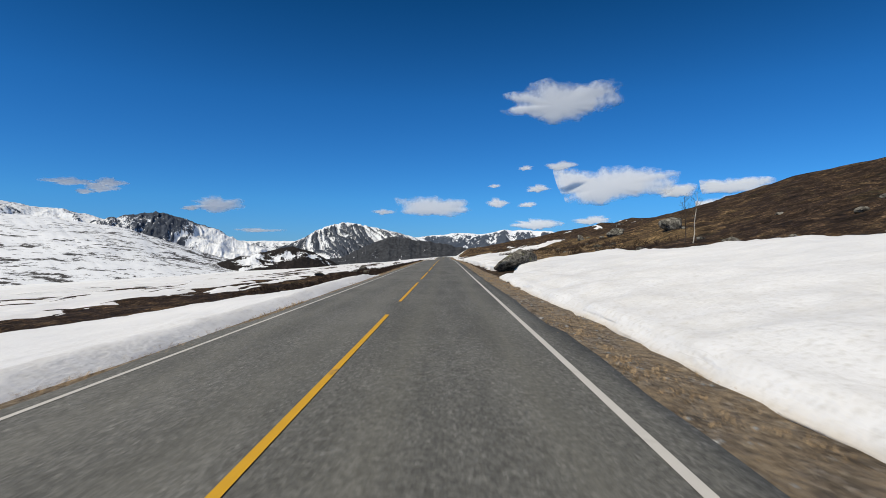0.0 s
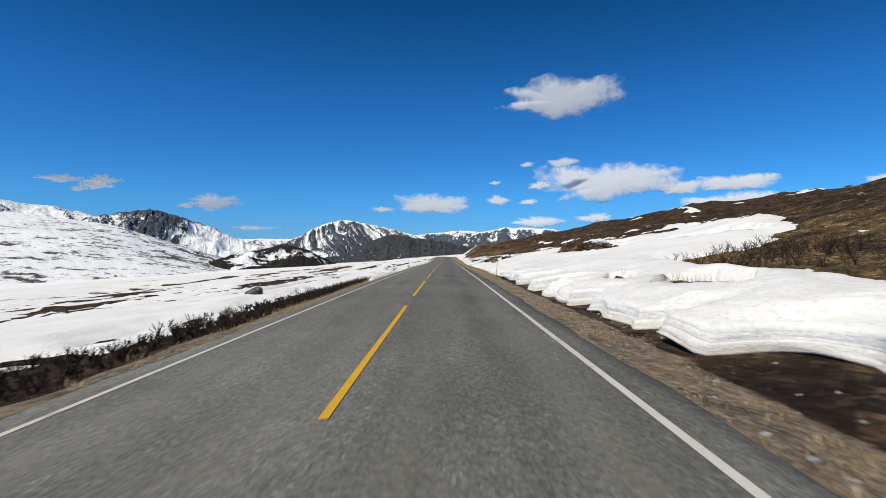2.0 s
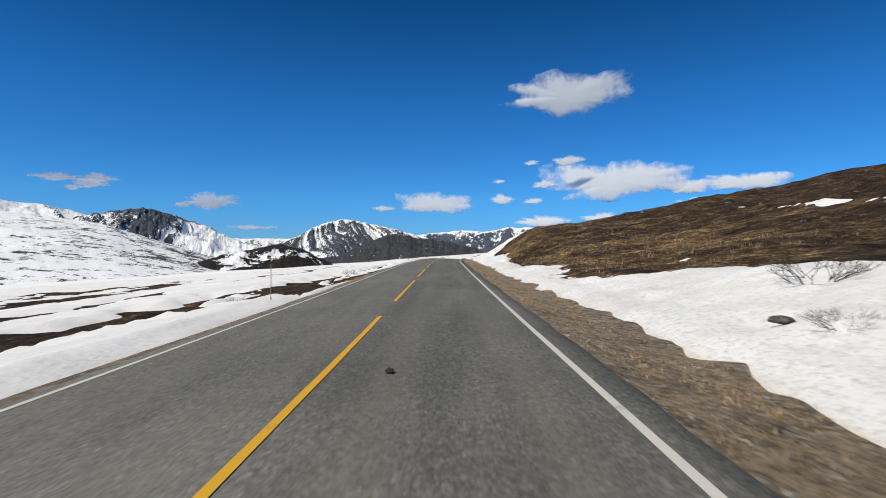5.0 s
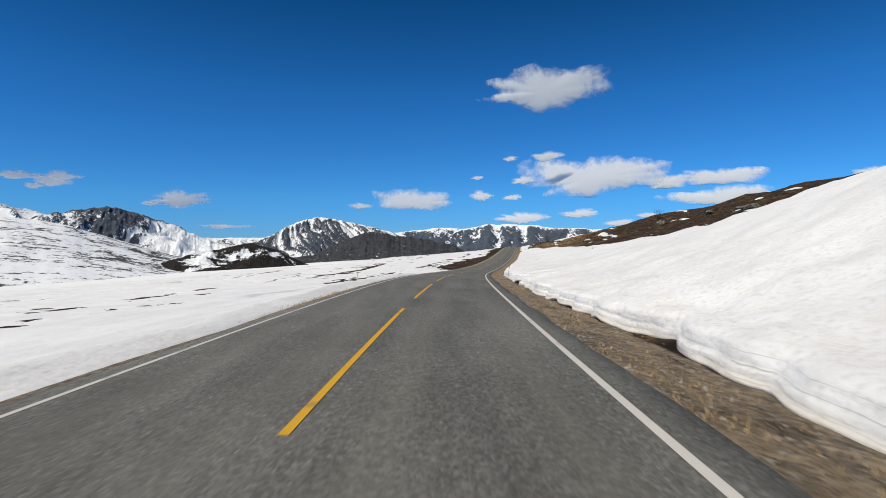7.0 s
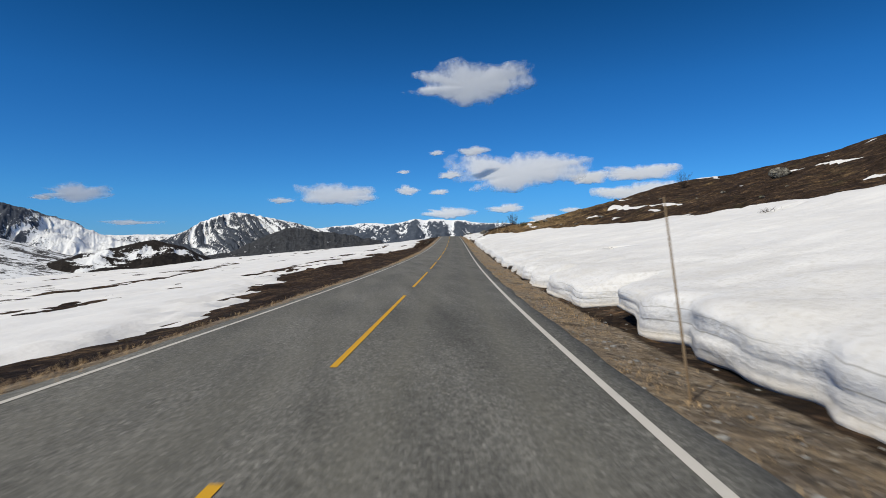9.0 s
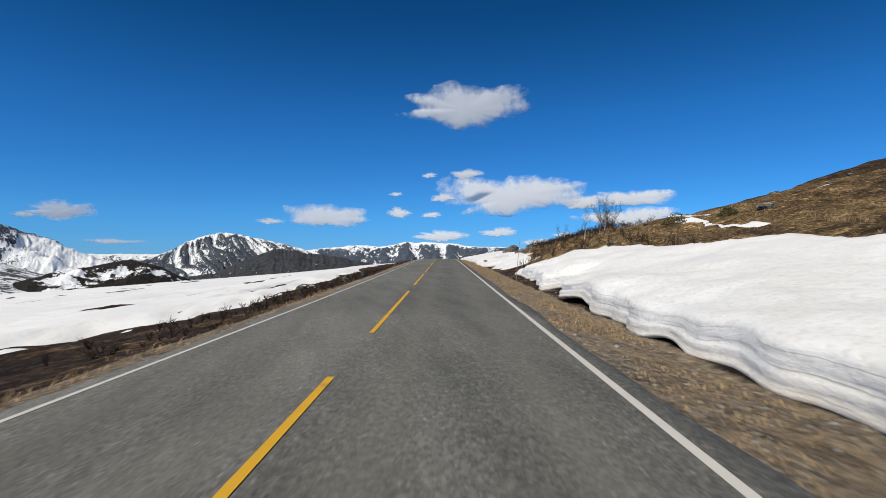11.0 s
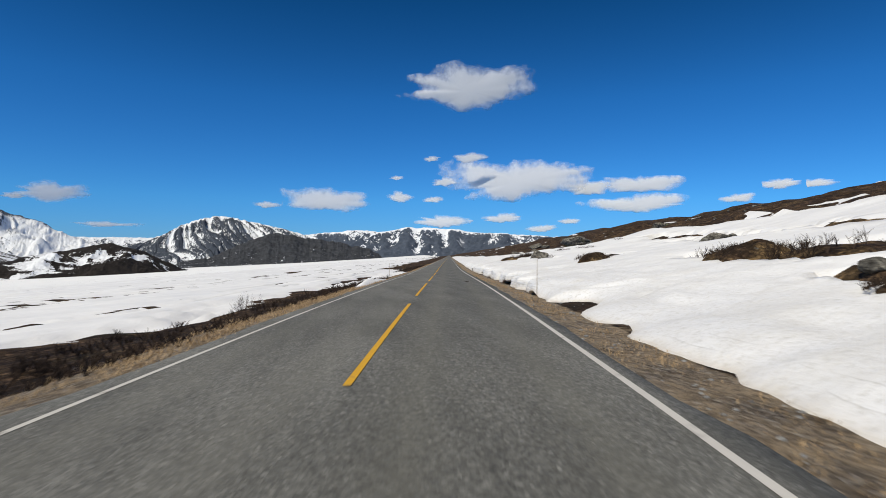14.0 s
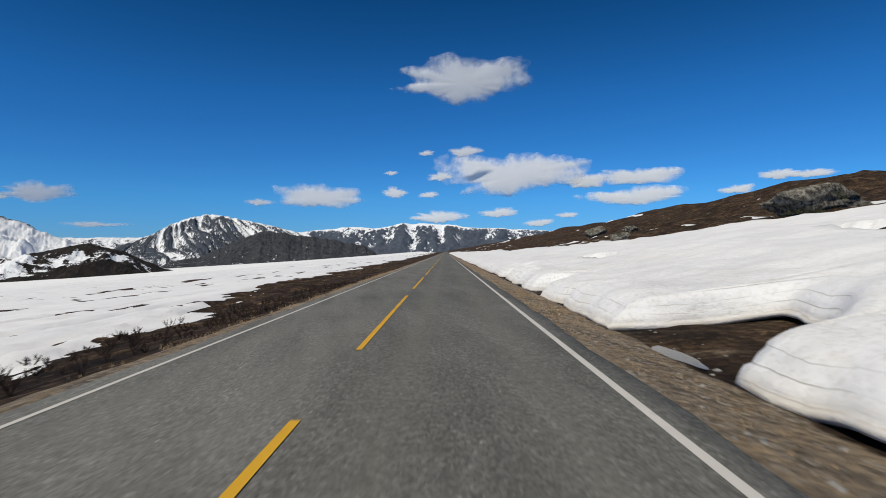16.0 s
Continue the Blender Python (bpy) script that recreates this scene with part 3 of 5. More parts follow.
def snow_left(s, u):
    v = -u
    n = fbm(s / 6, u / 2.2, 81, 5)
    inner, outer = ease(s, LEFT_A) + 0.25 * n, ease(s, LEFT_B) + 0.9 * n * np.clip(v / 9, 0.3, 1.6)
    near = np.minimum((v - 2.75 - 0.12 * n) * 0.7, (inner - v) * 0.5)
    beyond = (v - outer) * 0.16
    d = np.minimum(np.where(outer > inner, np.maximum(near, beyond), (v - 2.85 - 0.15 * n) * 0.5), 0.30 + 0.06 * n)
    stripe = np.maximum(blob_field(s, u, STRIPE_1, 82), blob_field(s, u, STRIPE_2, 83))
    streaks = (fbm(s / 45, u / 5, 84, 6) - 0.76 - 0.45 * step(s, 285, 315) * step(v, 75, 40) + 0.5 * step(v, 12, 4)) * 0.35
    d = np.minimum(d, np.where(v > 6, -0.5 * np.where(v > 13, streaks + 0.12 * step(v, 20, 60), -1), 9))
    d = np.minimum(d, -0.5 * stripe)
    rag = 0.15 * fbm(s / 1.1, u / 0.5, 86, 4, 0.6) * step(v, 3.0, 4.2) * step(d, 0.30, 0.08) * step(d, -0.35, -0.1)
    return np.clip(d + rag, -0.55, 0.5)


# ---------------------------------------------------------------- ground
def graded(a, b, first, growth, cap):
    out, st = [a], first
    sign = 1 if b > a else -1
    while (b - out[-1]) * sign > 0:
        out.append(out[-1] + sign * min(st, cap)); st *= growth
    return np.array(out)


us = np.concatenate([graded(ASPHALT_L + 0.08, -4600, 0.14, 1.045, 160)[::-1], graded(ASPHALT_R - 0.08, 400, 0.14, 1.05, 30)])
ss = np.concatenate([np.arange(-60, 0, 4.0), np.arange(0, 740, 0.5), graded(740, 5200, 1, 1.06, 150)])
SG, UG = np.meshgrid(ss, us, indexing="ij")
ZG = ground_height(SG, UG)
GP = road(SG, UG, ZG)
flat = step(-UG, 60, 200)
GP[..., 2] = GP[..., 2] * (1 - flat) + ZG * flat
i = int(np.argmax(us > 0))
GP = np.concatenate([GP[:, :i], road(ss[:, None], np.array([[-1.0, 1.0]]), np.full((1, 2), -0.22)), GP[:, i:]], 1)
pad = lambda a, v: np.concatenate([a[:, :i], np.full((len(ss), 2), v), a[:, i:]], 1)
snow_far = pad(np.where(UG < -120, 0.74, np.where(UG < -60, 0.62, -1.0)), -1.0)
VERGE = [(0, 4.1), (36, 4.1), (44, 3.9), (110, 3.95), (122, 4.3), (150, 4.3), (165, 4.2), (180, 4.6), (200, 4.8), (240, 4.8), (280, 4.2), (300, 3.85), (360, 3.9), (440, 4.35), (500, 4.4), (570, 4.1), (600, 3.95), (760, 3.95)]
verge = pad(np.where(UG > 0, np.maximum(step(UG - knots(SG, VERGE), 0.6, -0.2), 0.33 * step(UG, 6.2, 4.8)), step(-UG - 0.9 * step(SG, 540, 550) * step(SG, 585, 572), 3.6, 2.7)), 1.0)
TAN = [(0, -0.03), (44, 0.0), (50, 0.13), (88, 0.16), (108, 0.16), (114, 0.05), (155, 0.05), (158, 0.20), (164, 0.20), (167, 0.05), (205, 0.05), (225, 0.12), (300, 0.06), (330, 0.0), (430, 0.02), (448, 0.13), (470, 0.22), (500, 0.20), (545, 0.16), (560, 0.06), (760, 0.02)]
tan = pad(np.where(UG > 0, knots(SG, TAN) * step(UG, 45, 14) * step(UG, 5.5, 7.5) - 0.01 * step(UG, 6.5, 5.5), -0.03), 0.0)
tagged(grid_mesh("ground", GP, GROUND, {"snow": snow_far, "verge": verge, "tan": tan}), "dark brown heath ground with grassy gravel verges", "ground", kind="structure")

sr = np.concatenate([np.arange(-60, 740, 1.0), graded(740, 2500, 4, 1.1, 60)])
ur = np.concatenate([[ASPHALT_L - 0.02], np.linspace(ASPHALT_L, ASPHALT_R, 22), [ASPHALT_R + 0.04]])
SR, UR = np.meshgrid(sr, ur, indexing="ij")
wob = 0.07 * fbm(SR / 1.7, 0 * SR, 31, 4)
UR = UR + np.where((UR > 2.9) | (UR < -2.4), wob * np.sign(UR), 0)
RZ = surface(SR, UR)
RZ[:, 0] -= 0.12; RZ[:, -1] -= 0.12


def tracks(u):
    """Where wheels run: 1 in the middle of a track."""
    return np.exp(-((u - 0.62) / 0.22)**2) + np.exp(-((u - 1.95) / 0.22)**2) + 0.6 * np.exp(-((u + 0.5) / 0.22)**2) + 0.6 * np.exp(-((u + 1.6) / 0.2)**2)


track = tracks(UR)
RZ = RZ - 0.008 * track
tagged(grid_mesh("road", road(SR, UR, RZ), ASPHALT, {"track": track, "lane": step(UR, -0.1, 0.15)}), "worn grey asphalt road with two lanes", "road", kind="structure")


def strip(name, s0, s1, u, width, material, lift=0.004, step_m=2.0):
    n = max(2, int((s1 - s0) / step_m) + 1)
    a, b = np.meshgrid(np.linspace(s0, s1, n), [-width / 2, width / 2], indexing="ij")
    b = b + knots(a, u) + 0.004 * value_noise(a / 1.1, b * 9, 33)
    return grid_mesh(name, road(a, b, surface(a, b) - 0.008 * tracks(b) + lift), material)


tagged(strip("edge_line", -60, 900, RIGHT_EDGE, 0.088, WHITE), "solid white edge line on the asphalt", "road marking", kind="structure")
tagged(strip("edge_line", -60, 900, LEFT_EDGE, 0.062, WHITE), "solid white edge line on the asphalt", "road marking", kind="structure")
DASH0 = 0.927 * PERIOD
for k in range(-3, 78):
    far = DASH0 + k * PERIOD
    tagged(strip("centre_dash", far - 0.75 * PERIOD, far, [(0, 0.0)], 0.076, YELLOW), "long yellow centre line dash on the asphalt", "road marking", "centre line dashes", "structure")

# ---------------------------------------------------------------- snow
def bank(name, label, rows):
    """The snow right of the road: a cut face with a hollow foot, then the surface up the hill."""
    s = rows[:, None]
    lip = lip_line(s)
    gentle = ease(s, GENTLE)
    t = np.maximum(0.72 * ease(s, THICK), 0.04)
    t = t * (1 + 0.18 * value_noise(s / 2.3, 0 * s + 9, 51) + 0.07 * value_noise(s / 0.8, 0 * s + 4, 57))
    cut = ease(s, THICK) > 0.05
    # melted hollows under the face, deepest in the bays
    bay = np.clip((lip - ease(s, LIP) - 0.24) / 0.9, 0, 1)
    under = np.clip(-0.15 + 1.2 * value_noise(s / 1.7, 0 * s + 2, 52) + 0.55 * bay, 0, 1) * step(t, 0.25, 0.5) * (1 - gentle)
    gap = 0.42 * t * under + 0.03 * under * value_noise(s / 0.45, 0 * s + 6, 58)
    cols, zs, face = [], [], []
    for du, rise in ((0.95, -0.3), (0.80, 0.35), (0.40, 0.85)):
        back = 0.12 + du * (0.25 + 0.75 * under)
        cols.append(lip + back)
        zs.append(smooth_ground(s, lip + back) - 0.05 + rise * gap + np.minimum(rise, 0))
        face.append(0 * s)
    # strata: each a ledge of its own, the lower ones standing out
    for f, du, k in ((0.0, 0.05, 0), (0.03, -0.02, 0), (0.10, -0.05, 0), (0.17, -0.045, 0), (0.20, -0.02, 1), (0.28, -0.026, 1), (0.36, -0.02, 1), (0.42, -0.012, 1), (0.47, 0.012, 2), (0.54, 0.008, 2), (0.62, 0.012, 2), (0.70, 0.024, 2),
                     (0.78, 0.036, 3), (0.84, 0.054, 3), (0.89, 0.08, 3), (0.94, 0.13, 3), (0.98, 0.21, 3), (1.0, 0.33, 3)):
        layer = 0.05 * value_noise(s / 2.4, 0 * s + 1.1 * f, 56) + 0.035 * value_noise(s / 0.8, 0 * s + 0.9 * f, 53) + 0.03 * value_noise(s / 1.6, 0 * s + 9.1 * k, 60) + 0.012 * value_noise(s / 0.35, 0 * s + 31 * f, 59)
        back = du * np.clip(t / 0.5, 0.3, 1.2) + layer * step(t, 0.1, 0.4) + (1 - step(t, 0.15, 0.6)) * f * 0.5 + gentle * f * f * 0.9
        cols.append(lip + back)
        g = smooth_ground(s, lip + back)
        zs.append(np.where(cut, g - 0.05 + gap + (t - gap) * f, g - 0.5))
        face.append(0 * s + f)
    for k in range(3):
        zs[k] = np.where(cut, zs[k], smooth_ground(s, lip) - 0.5)
    e = graded(0.46, 125, 0.16, 1.055, 3.0)[None, :]
    u = lip + e + gentle * 0.9 + (1 - step(t, 0.15, 0.6)) * 0.5
    d = snow_right(s, u)
    ramp_in = step(e, 0.3, 1.2)
    d = np.where(cut, (t - 0.05) * (1 - ramp_in) + d * ramp_in, d)
    d = np.where((d < t) & (e < 1.2) & (snow_right(s, u) < 0), snow_right(s, u), d)
    d = d + 0.05 * fbm(s / 1.1, u / 0.8, 54, 4, 0.6) * (d > 0.1)
    u_top = u
    u = np.concatenate(cols + [u], 1)
    z = np.concatenate(zs + [smooth_ground(s, u_top) + d], 1)
    f = np.concatenate(face + [1.0 + 0 * d], 1)
    ob = grid_mesh(name, road(np.broadcast_to(s, u.shape), u, z), SNOW, {"face": f, "dirt": (0.25 + 0.75 * step(u, 12, 4.5)) * (1 + 0.8 * step(s, 172, 184) * step(s, 260, 240)), "cut": step(t, 0.3, 0.55) + 0 * u})
    return tagged(ob, label, "snow bank", kind="structure")


bank("snow_bank", "old white snow bank with a cut layered edge", np.concatenate([np.arange(-40, 0, 1.0), np.arange(0, 660, 0.2), graded(660, 1200, 0.4, 1.03, 6)]))


def field(name, label, rows):
    s = rows[:, None]
    u = -graded(2.45, 190, 0.10, 1.04, 3.0)[None, :]
    d = snow_left(s, u + 0 * s)
    z = smooth_ground(s, u) + d + 0.02 * fbm(s / 0.9, u / 0.7, 55, 3) * (d > 0.03)
    P = road(s + 0 * u, u + 0 * s, z)
    fl = step(-u, 60, 200)
    P[..., 2] = P[..., 2] * (1 - fl) + z * fl
    return tagged(grid_mesh(name, P, SNOW, {"face": 1.0 + 0 * d, "dirt": 0.1 + 0.6 * step(-u, 7, 3) + 0 * d}), label, "snow field", kind="structure")


field("snow_field", "thin flat old snow lying over the heath", np.concatenate([np.arange(-40, 0, 2.0), np.arange(0, 680, 0.45), graded(680, 1600, 0.6, 1.04, 12)]))


def snow_lump(s, u, w, d, h, seed):
    """A block of old snow left standing in front of the bank."""
    a, q = np.meshgrid(np.linspace(0, 2 * np.pi, 37), np.linspace(0, 1, 16), indexing="ij")
    rim = 1 + 0.25 * value_noise(np.cos(a) * 1.4 + seed, np.sin(a) * 1.4, seed)
    r = np.where(q < 0.6, q / 0.6, 1 - 0.12 * (q - 0.6))
    x, y = np.cos(a) * r * rim * w / 2, np.sin(a) * r * rim * d / 2
    z = np.where(q < 0.6, h * (1 - 0.25 * (q / 0.6)**3), h * 0.75 * (1 - (q - 0.6) / 0.4) - 0.05) + 0.06 * fbm(x * 1.6, y * 1.6, seed, 3)
    ob = grid_mesh("snow_lump", np.stack([x, y, z], -1)[::-1], SNOW, {"face": np.clip(z / h, 0, 1), "dirt": 0.8 + 0 * x, "cut": 0.6 + 0 * x})
    ob.location = Vector(road(s, u, smooth_ground(s, u)))
    return tagged(ob, "lone lump of dirty old snow on the verge", "snow lump")


snow_lump(44.2, 5.45, 1.7, 1.1, 0.52, 3)
snow_lump(161.2, 4.95, 1.2, 0.9, 0.40, 5)

# ---------------------------------------------------------------- mountains
S8 = 8 * SPEED
EYE8 = np.array([along(PX, S8), along(PY, S8), along(PZ, S8) + EYE])


def mountain(name, label, true_m, az, el, depth, snow, material, cap=0.0, base=-100, rough=0.12, seed=1, dist=4850, lump=420, rib=0.0, wide=90, skew=0.35, jag=0.05, fade=0.3, drift=0.0, fan=None, warp=55):
    """A massif whose crest runs through the bearings az (degrees to the right of the start's line) and heights el (degrees).
    true_m: how far the real one is; dist: how far from the start its crest is set; rib: depth of the gullies, wide metres apart;
    fan: the share of the crest from which they spread."""
    az, el = np.array(az, float), np.array(el, float)
    n, nr = 320, 110
    a = np.linspace(az[0], az[-1], n)
    h = np.interp(a, az, el)
    h = np.convolve(np.pad(h, 4, mode="edge"), np.ones(9) / 9, "valid")
    h = h + jag * fbm(a * 0.9, 0 * a + seed, seed, 6, 0.62) * step(np.minimum(a - a[0], a[-1] - a), 0, 2)
    ar, hr = np.radians(a), np.radians(h)
    far = np.stack([np.sin(ar) * true_m, np.cos(ar) * true_m, np.tan(hr) * true_m + EYE], 1)
    w = far - EYE8
    flatlen = np.hypot(w[:, 0], w[:, 1])
    crest = EYE8 + w * ((dist - S8) / flatlen)[:, None]
    out = np.stack([w[:, 0], w[:, 1]], 1) / flatlen[:, None]
    r = np.linspace(-1, 0.35, nr)
    R = np.broadcast_to(r[None, :], (n, nr))
    X, Y = crest[:, :1] + out[:, :1] * R * depth, crest[:, 1:2] + out[:, 1:2] * R * depth
    H = (crest[:, 2:] - base).clip(2)
    prof = (1 - np.abs(R)**1.2)**1.45
    nz = ridged(X / lump, Y / lump, seed, 6)
    run = np.cumsum(np.hypot(np.gradient(crest[:, 0]), np.gradient(crest[:, 1])))[:, None]
    p = run + skew * R * depth
    if fan is not None:
        top = run[int(fan * n), 0]
        p = top + (run - top) / (1 + 1.5 * np.abs(R)) + 0.25 * depth * R
    p = p + warp * fbm(X / 170, Y / 170, seed + 9, 4)
    gully = ridged(p / wide, R * 1.6 + 3, seed + 4, 4) - 0.35
    edge = step(np.minimum(np.arange(n), n - 1 - np.arange(n)) / 22.0, 0, 1)[:, None]
    away = np.clip(np.abs(R) * 5, 0, 1)
    body = np.sqrt(np.clip(1 - np.abs(R), 0, 1)) * (0.15 + 0.85 * away)
    Z = base + H * (prof * (0.15 + 0.85 * edge) + (rough * (nz - 0.75) + 0.16 * rib * gully) * body)
    frac = np.clip((Z - base) / np.max(H), 0, 1.1)
    sn = snow + fade * (frac - 0.5) + cap * np.clip(1 - np.abs(R) * 9, 0, 1) - 0.5 * rib * gully * np.clip(np.abs(R) * 8, 0.25, 1) + drift * fbm(X / 500, Y / 500, seed + 6, 4)
    return tagged(grid_mesh(name, np.stack([X, Y, Z], -1), material, {"snow": sn}), label, "mountain", kind="structure")


mountain("mountain_plateau", "distant flat white snow plateau", 16000, [-27, -21, -18, -14, -10], [0.7, 1.15, 1.15, 1.1, 0.6], 500, 0.50, STREAKED, cap=0.5, seed=8, dist=4880, rough=0.05, rib=0.3)
mountain("mountain_ridge_far", "long rocky ridge with a snow cap", 12000, [-6, -2, 1, 4, 6, 9, 12, 16, 22, 30, 38], [1.2, 1.7, 2.1, 2.0, 2.4, 2.4, 2.1, 1.8, 1.5, 1.2, 1.0], 420, 0.29, CLIFF, cap=0.36, seed=17, dist=4860, rough=0.08, rib=0.45, wide=110, skew=-0.2)
mountain("mountain_summit", "domed mountain streaked with snow gullies", 10000, [-18.5, -16.5, -14.8, -13.4, -12, -10.6, -9.4, -7.8, -5, -2.5, 1], [0.2, 0.75, 1.35, 2.2, 2.85, 3.15, 3.1, 2.65, 2.1, 1.5, 0.3], 760, 0.50, GULLIED, cap=0.22, seed=11, dist=4780, rough=0.07, lump=340, rib=0.62, wide=27, jag=0.02, fade=0.1, fan=0.40, warp=14, drift=0.12)
mountain("mountain_peak_left", "rocky peak streaked with snow", 6800, [-37, -33, -30, -28.8, -27, -25.5, -23, -20.5, -17], [1.4, 2.7, 3.45, 3.6, 3.5, 3.15, 2.3, 1.0, 0.1], 800, 0.76, STREAKED, cap=-0.45, seed=5, dist=4300, rough=0.15, lump=330, rib=0.34, wide=48, skew=-0.5, jag=0.10, fade=-0.20, drift=0.30)
mountain("mountain_ridge_left", "far white ridge with dark rock bands", 6500, [-60, -50, -46, -40, -36, -33, -29], [5.1, 5.1, 4.7, 4.15, 3.8, 3.3, 2.0], 800, 0.62, STREAKED, cap=-0.15, seed=2, dist=4350, rib=0.4, wide=160, drift=0.2)
mountain("mountain_ridge_middle", "dark grey rocky ridge", 7000, [-14, -10.5, -8.2, -6.0, -5.0, -3.5, -1.5, 1.0, 3.0, 5], [-0.9, -0.5, 0.7, 1.70, 1.72, 1.45, 1.05, 0.80, 0.4, -0.6], 480, 0.17, GREY_RIDGE, seed=14, dist=4050, rough=0.10, lump=190, rib=0.05, wide=130, skew=0.8, jag=0.12, fade=-0.25)
mountain("fell_left", "broad white fell slope with dark streaks", 3600, [-62, -50, -40, -36, -30, -26, -22, -18, -15], [3.75, 3.75, 3.2, 2.95, 2.1, 0.8, -0.5, -1.3, -2.0], 2300, 0.655, FELL, rough=0.03, seed=23, dist=3300, drift=0.10, jag=0.03)
mountain("knoll", "dark heath knoll with snow patches", 2700, [-27, -23, -21, -18, -15.6, -13.5, -11.5, -9], [-2.2, -1.3, -0.6, 0.05, 0.5, 0.0, -0.8, -2.2], 420, 0.34, KNOLL, seed=20, dist=2450, rough=0.18, lump=160, jag=0.08, fade=-0.2, drift=0.15)
mountain("near_knoll", "low dark heath rise before the knoll", 1500, [-20, -17, -14, -11, -9, -7], [-3.6, -2.8, -2.3, -2.15, -2.4, -3.4], 240, 0.24, KNOLL, seed=27, dist=1500, rough=0.12, lump=150)


# ---------------------------------------------------------------- clouds
def cloud(x, y, w, h, t=0.0, true_m=9000):
    """A cloud seen in the direction given by a place on a plate 1.59 wide and one unit off the lens, as from t seconds."""
    s = t * SPEED
    k = KNOTS[[r[0] for r in KNOTS].index(t)]
    m = pose(along(PX, s), along(PY, s), along(PZ, s) + EYE, 90 + PITCH0 + k[2], k[3], k[1])
    way = (m.to_3x3() @ Vector((x, y, -1)))
    eye0 = np.array(m.translation)
    far = eye0 + np.array(way) * true_m
    v = far - EYE8
    centre = EYE8 + v * ((4880 - S8) / v[1])
    dist = float(np.linalg.norm(centre - EYE8))
    c = Vector(centre)
    axis = Vector(v).normalized()
    right = axis.cross(Vector((0, 0, 1))).normalized()
    up = right.cross(axis)
    W, H = w * dist / 2, h * dist / 2
    seed = int(abs(x * 1000 + y * 500)) % 50
    na, nr = 56, 16
    th = np.linspace(0, 2 * np.pi, na, endpoint=False)
    lump = 1 + 0.24 * value_noise(np.cos(th) * 2.2 + 9, np.sin(th) * 2.2, seed) + 0.14 * value_noise(np.cos(th) * 5 + 5, np.sin(th) * 5, seed + 3)
    lump = lump * np.where(np.sin(th) < 0, 1 + 0.28 * np.sin(th), 1.0 + 0.12 * np.sin(th))     # a flat foot under a domed top
    rr = np.linspace(0.0, 1, nr)
    TH, RR = np.meshgrid(th, rr, indexing="ij")
    L = np.broadcast_to(lump[:, None], TH.shape)
    X, Y = np.cos(TH) * RR * L * W * 1.14, np.sin(TH) * RR * L * H * 1.25
    D = np.sqrt(np.clip(1 - RR**2, 0, 1)) * H * 0.14
    P = np.array(c) + X[..., None] * np.array(right) + Y[..., None] * np.array(up) - D[..., None] * np.array(axis)
    P = np.concatenate([P, P[:1]], 0)
    core = np.concatenate([1 - RR**1.5, (1 - RR**1.5)[:1]], 0)
    core = core * min(1.0, 0.72 + H / 160)
    P -= centre
    ob = grid_mesh("cloud", P[::-1], CLOUD, {"core": core[::-1]})
    ob.location = c
    return tagged(ob, "small white fair-weather cloud in a blue sky", "cloud", "clouds in the sky", "structure")


# widths and heights in degrees, bearings and heights in degrees off the lens's axis at the time given
for x, y, w, h in ((6.4, 17.0, 11.0, 3.8), (11.5, 8.6, 13.6, 3.7), (6.5, 10.7, 2.9, 0.9), (2.7, 10.5, 1.5, 0.5), (-0.6, 8.6, 1.3, 0.4), (4.1, 8.3, 2.3, 0.8), (18.1, 8.1, 3.2, 1.4),
                   (22.9, 8.6, 6.3, 1.5), (22.6, 6.6, 8.0, 1.5), (-7.5, 6.1, 7.5, 2.0), (-12.7, 5.7, 2.7, 0.6), (-0.3, 6.7, 2.3, 0.9), (3.0, 6.6, 2.1, 0.6), (3.9, 4.4, 4.6, 1.1), (9.7, 4.9, 3.6, 0.8),
                   (13.6, 4.0, 2.3, 0.7), (16.2, 4.8, 1.7, 0.5), (-29.7, 6.3, 4.4, 1.5), (-32.0, 6.0, 1.7, 0.5), (-25.7, 3.5, 4.6, 0.45), (34.0, 9.1, 2.0, 0.8), (36.2, 9.2, 2.7, 0.6), (30.8, 7.5, 2.2, 0.7)):
    cloud(math.tan(radians(x)), math.tan(radians(y)), radians(w) / math.cos(radians(x)), radians(h), 8.0)
for x, y, w, h in ((-34.6, 7.1, 3.6, 0.7), (-32.3, 6.5, 2.6, 0.9), (-31.6, 7.0, 2.4, 0.7), (-33.5, 6.1, 1.4, 0.5)):
    cloud(math.tan(radians(x)), math.tan(radians(y)), radians(w) / math.cos(radians(x)), radians(h))


# ---------------------------------------------------------------- things
def at(s, u, sink=0.0, on_snow=False):
    s, u = np.array([float(s)]), np.array([float(u)])
    z = ground_height(s, u)
    if on_snow:
        d = snow_right(s, u) if u[0] > 0 else snow_left(s, u)
        z = np.maximum(z, smooth_ground(s, u) + d)
    return Vector(road(s, u, z - sink)[0])


def soup(name, V, F, material, parent=None, label="", smooth=False):
    me = bpy.data.meshes.new(name)
    me.from_pydata([tuple(v) for v in V], [], F)
    if smooth:
        me.polygons.foreach_set("use_smooth", np.full(len(me.polygons), True))
    me.materials.append(material)
    ob = new(name, me)
    ob.parent = parent
    return tagged(ob, label)


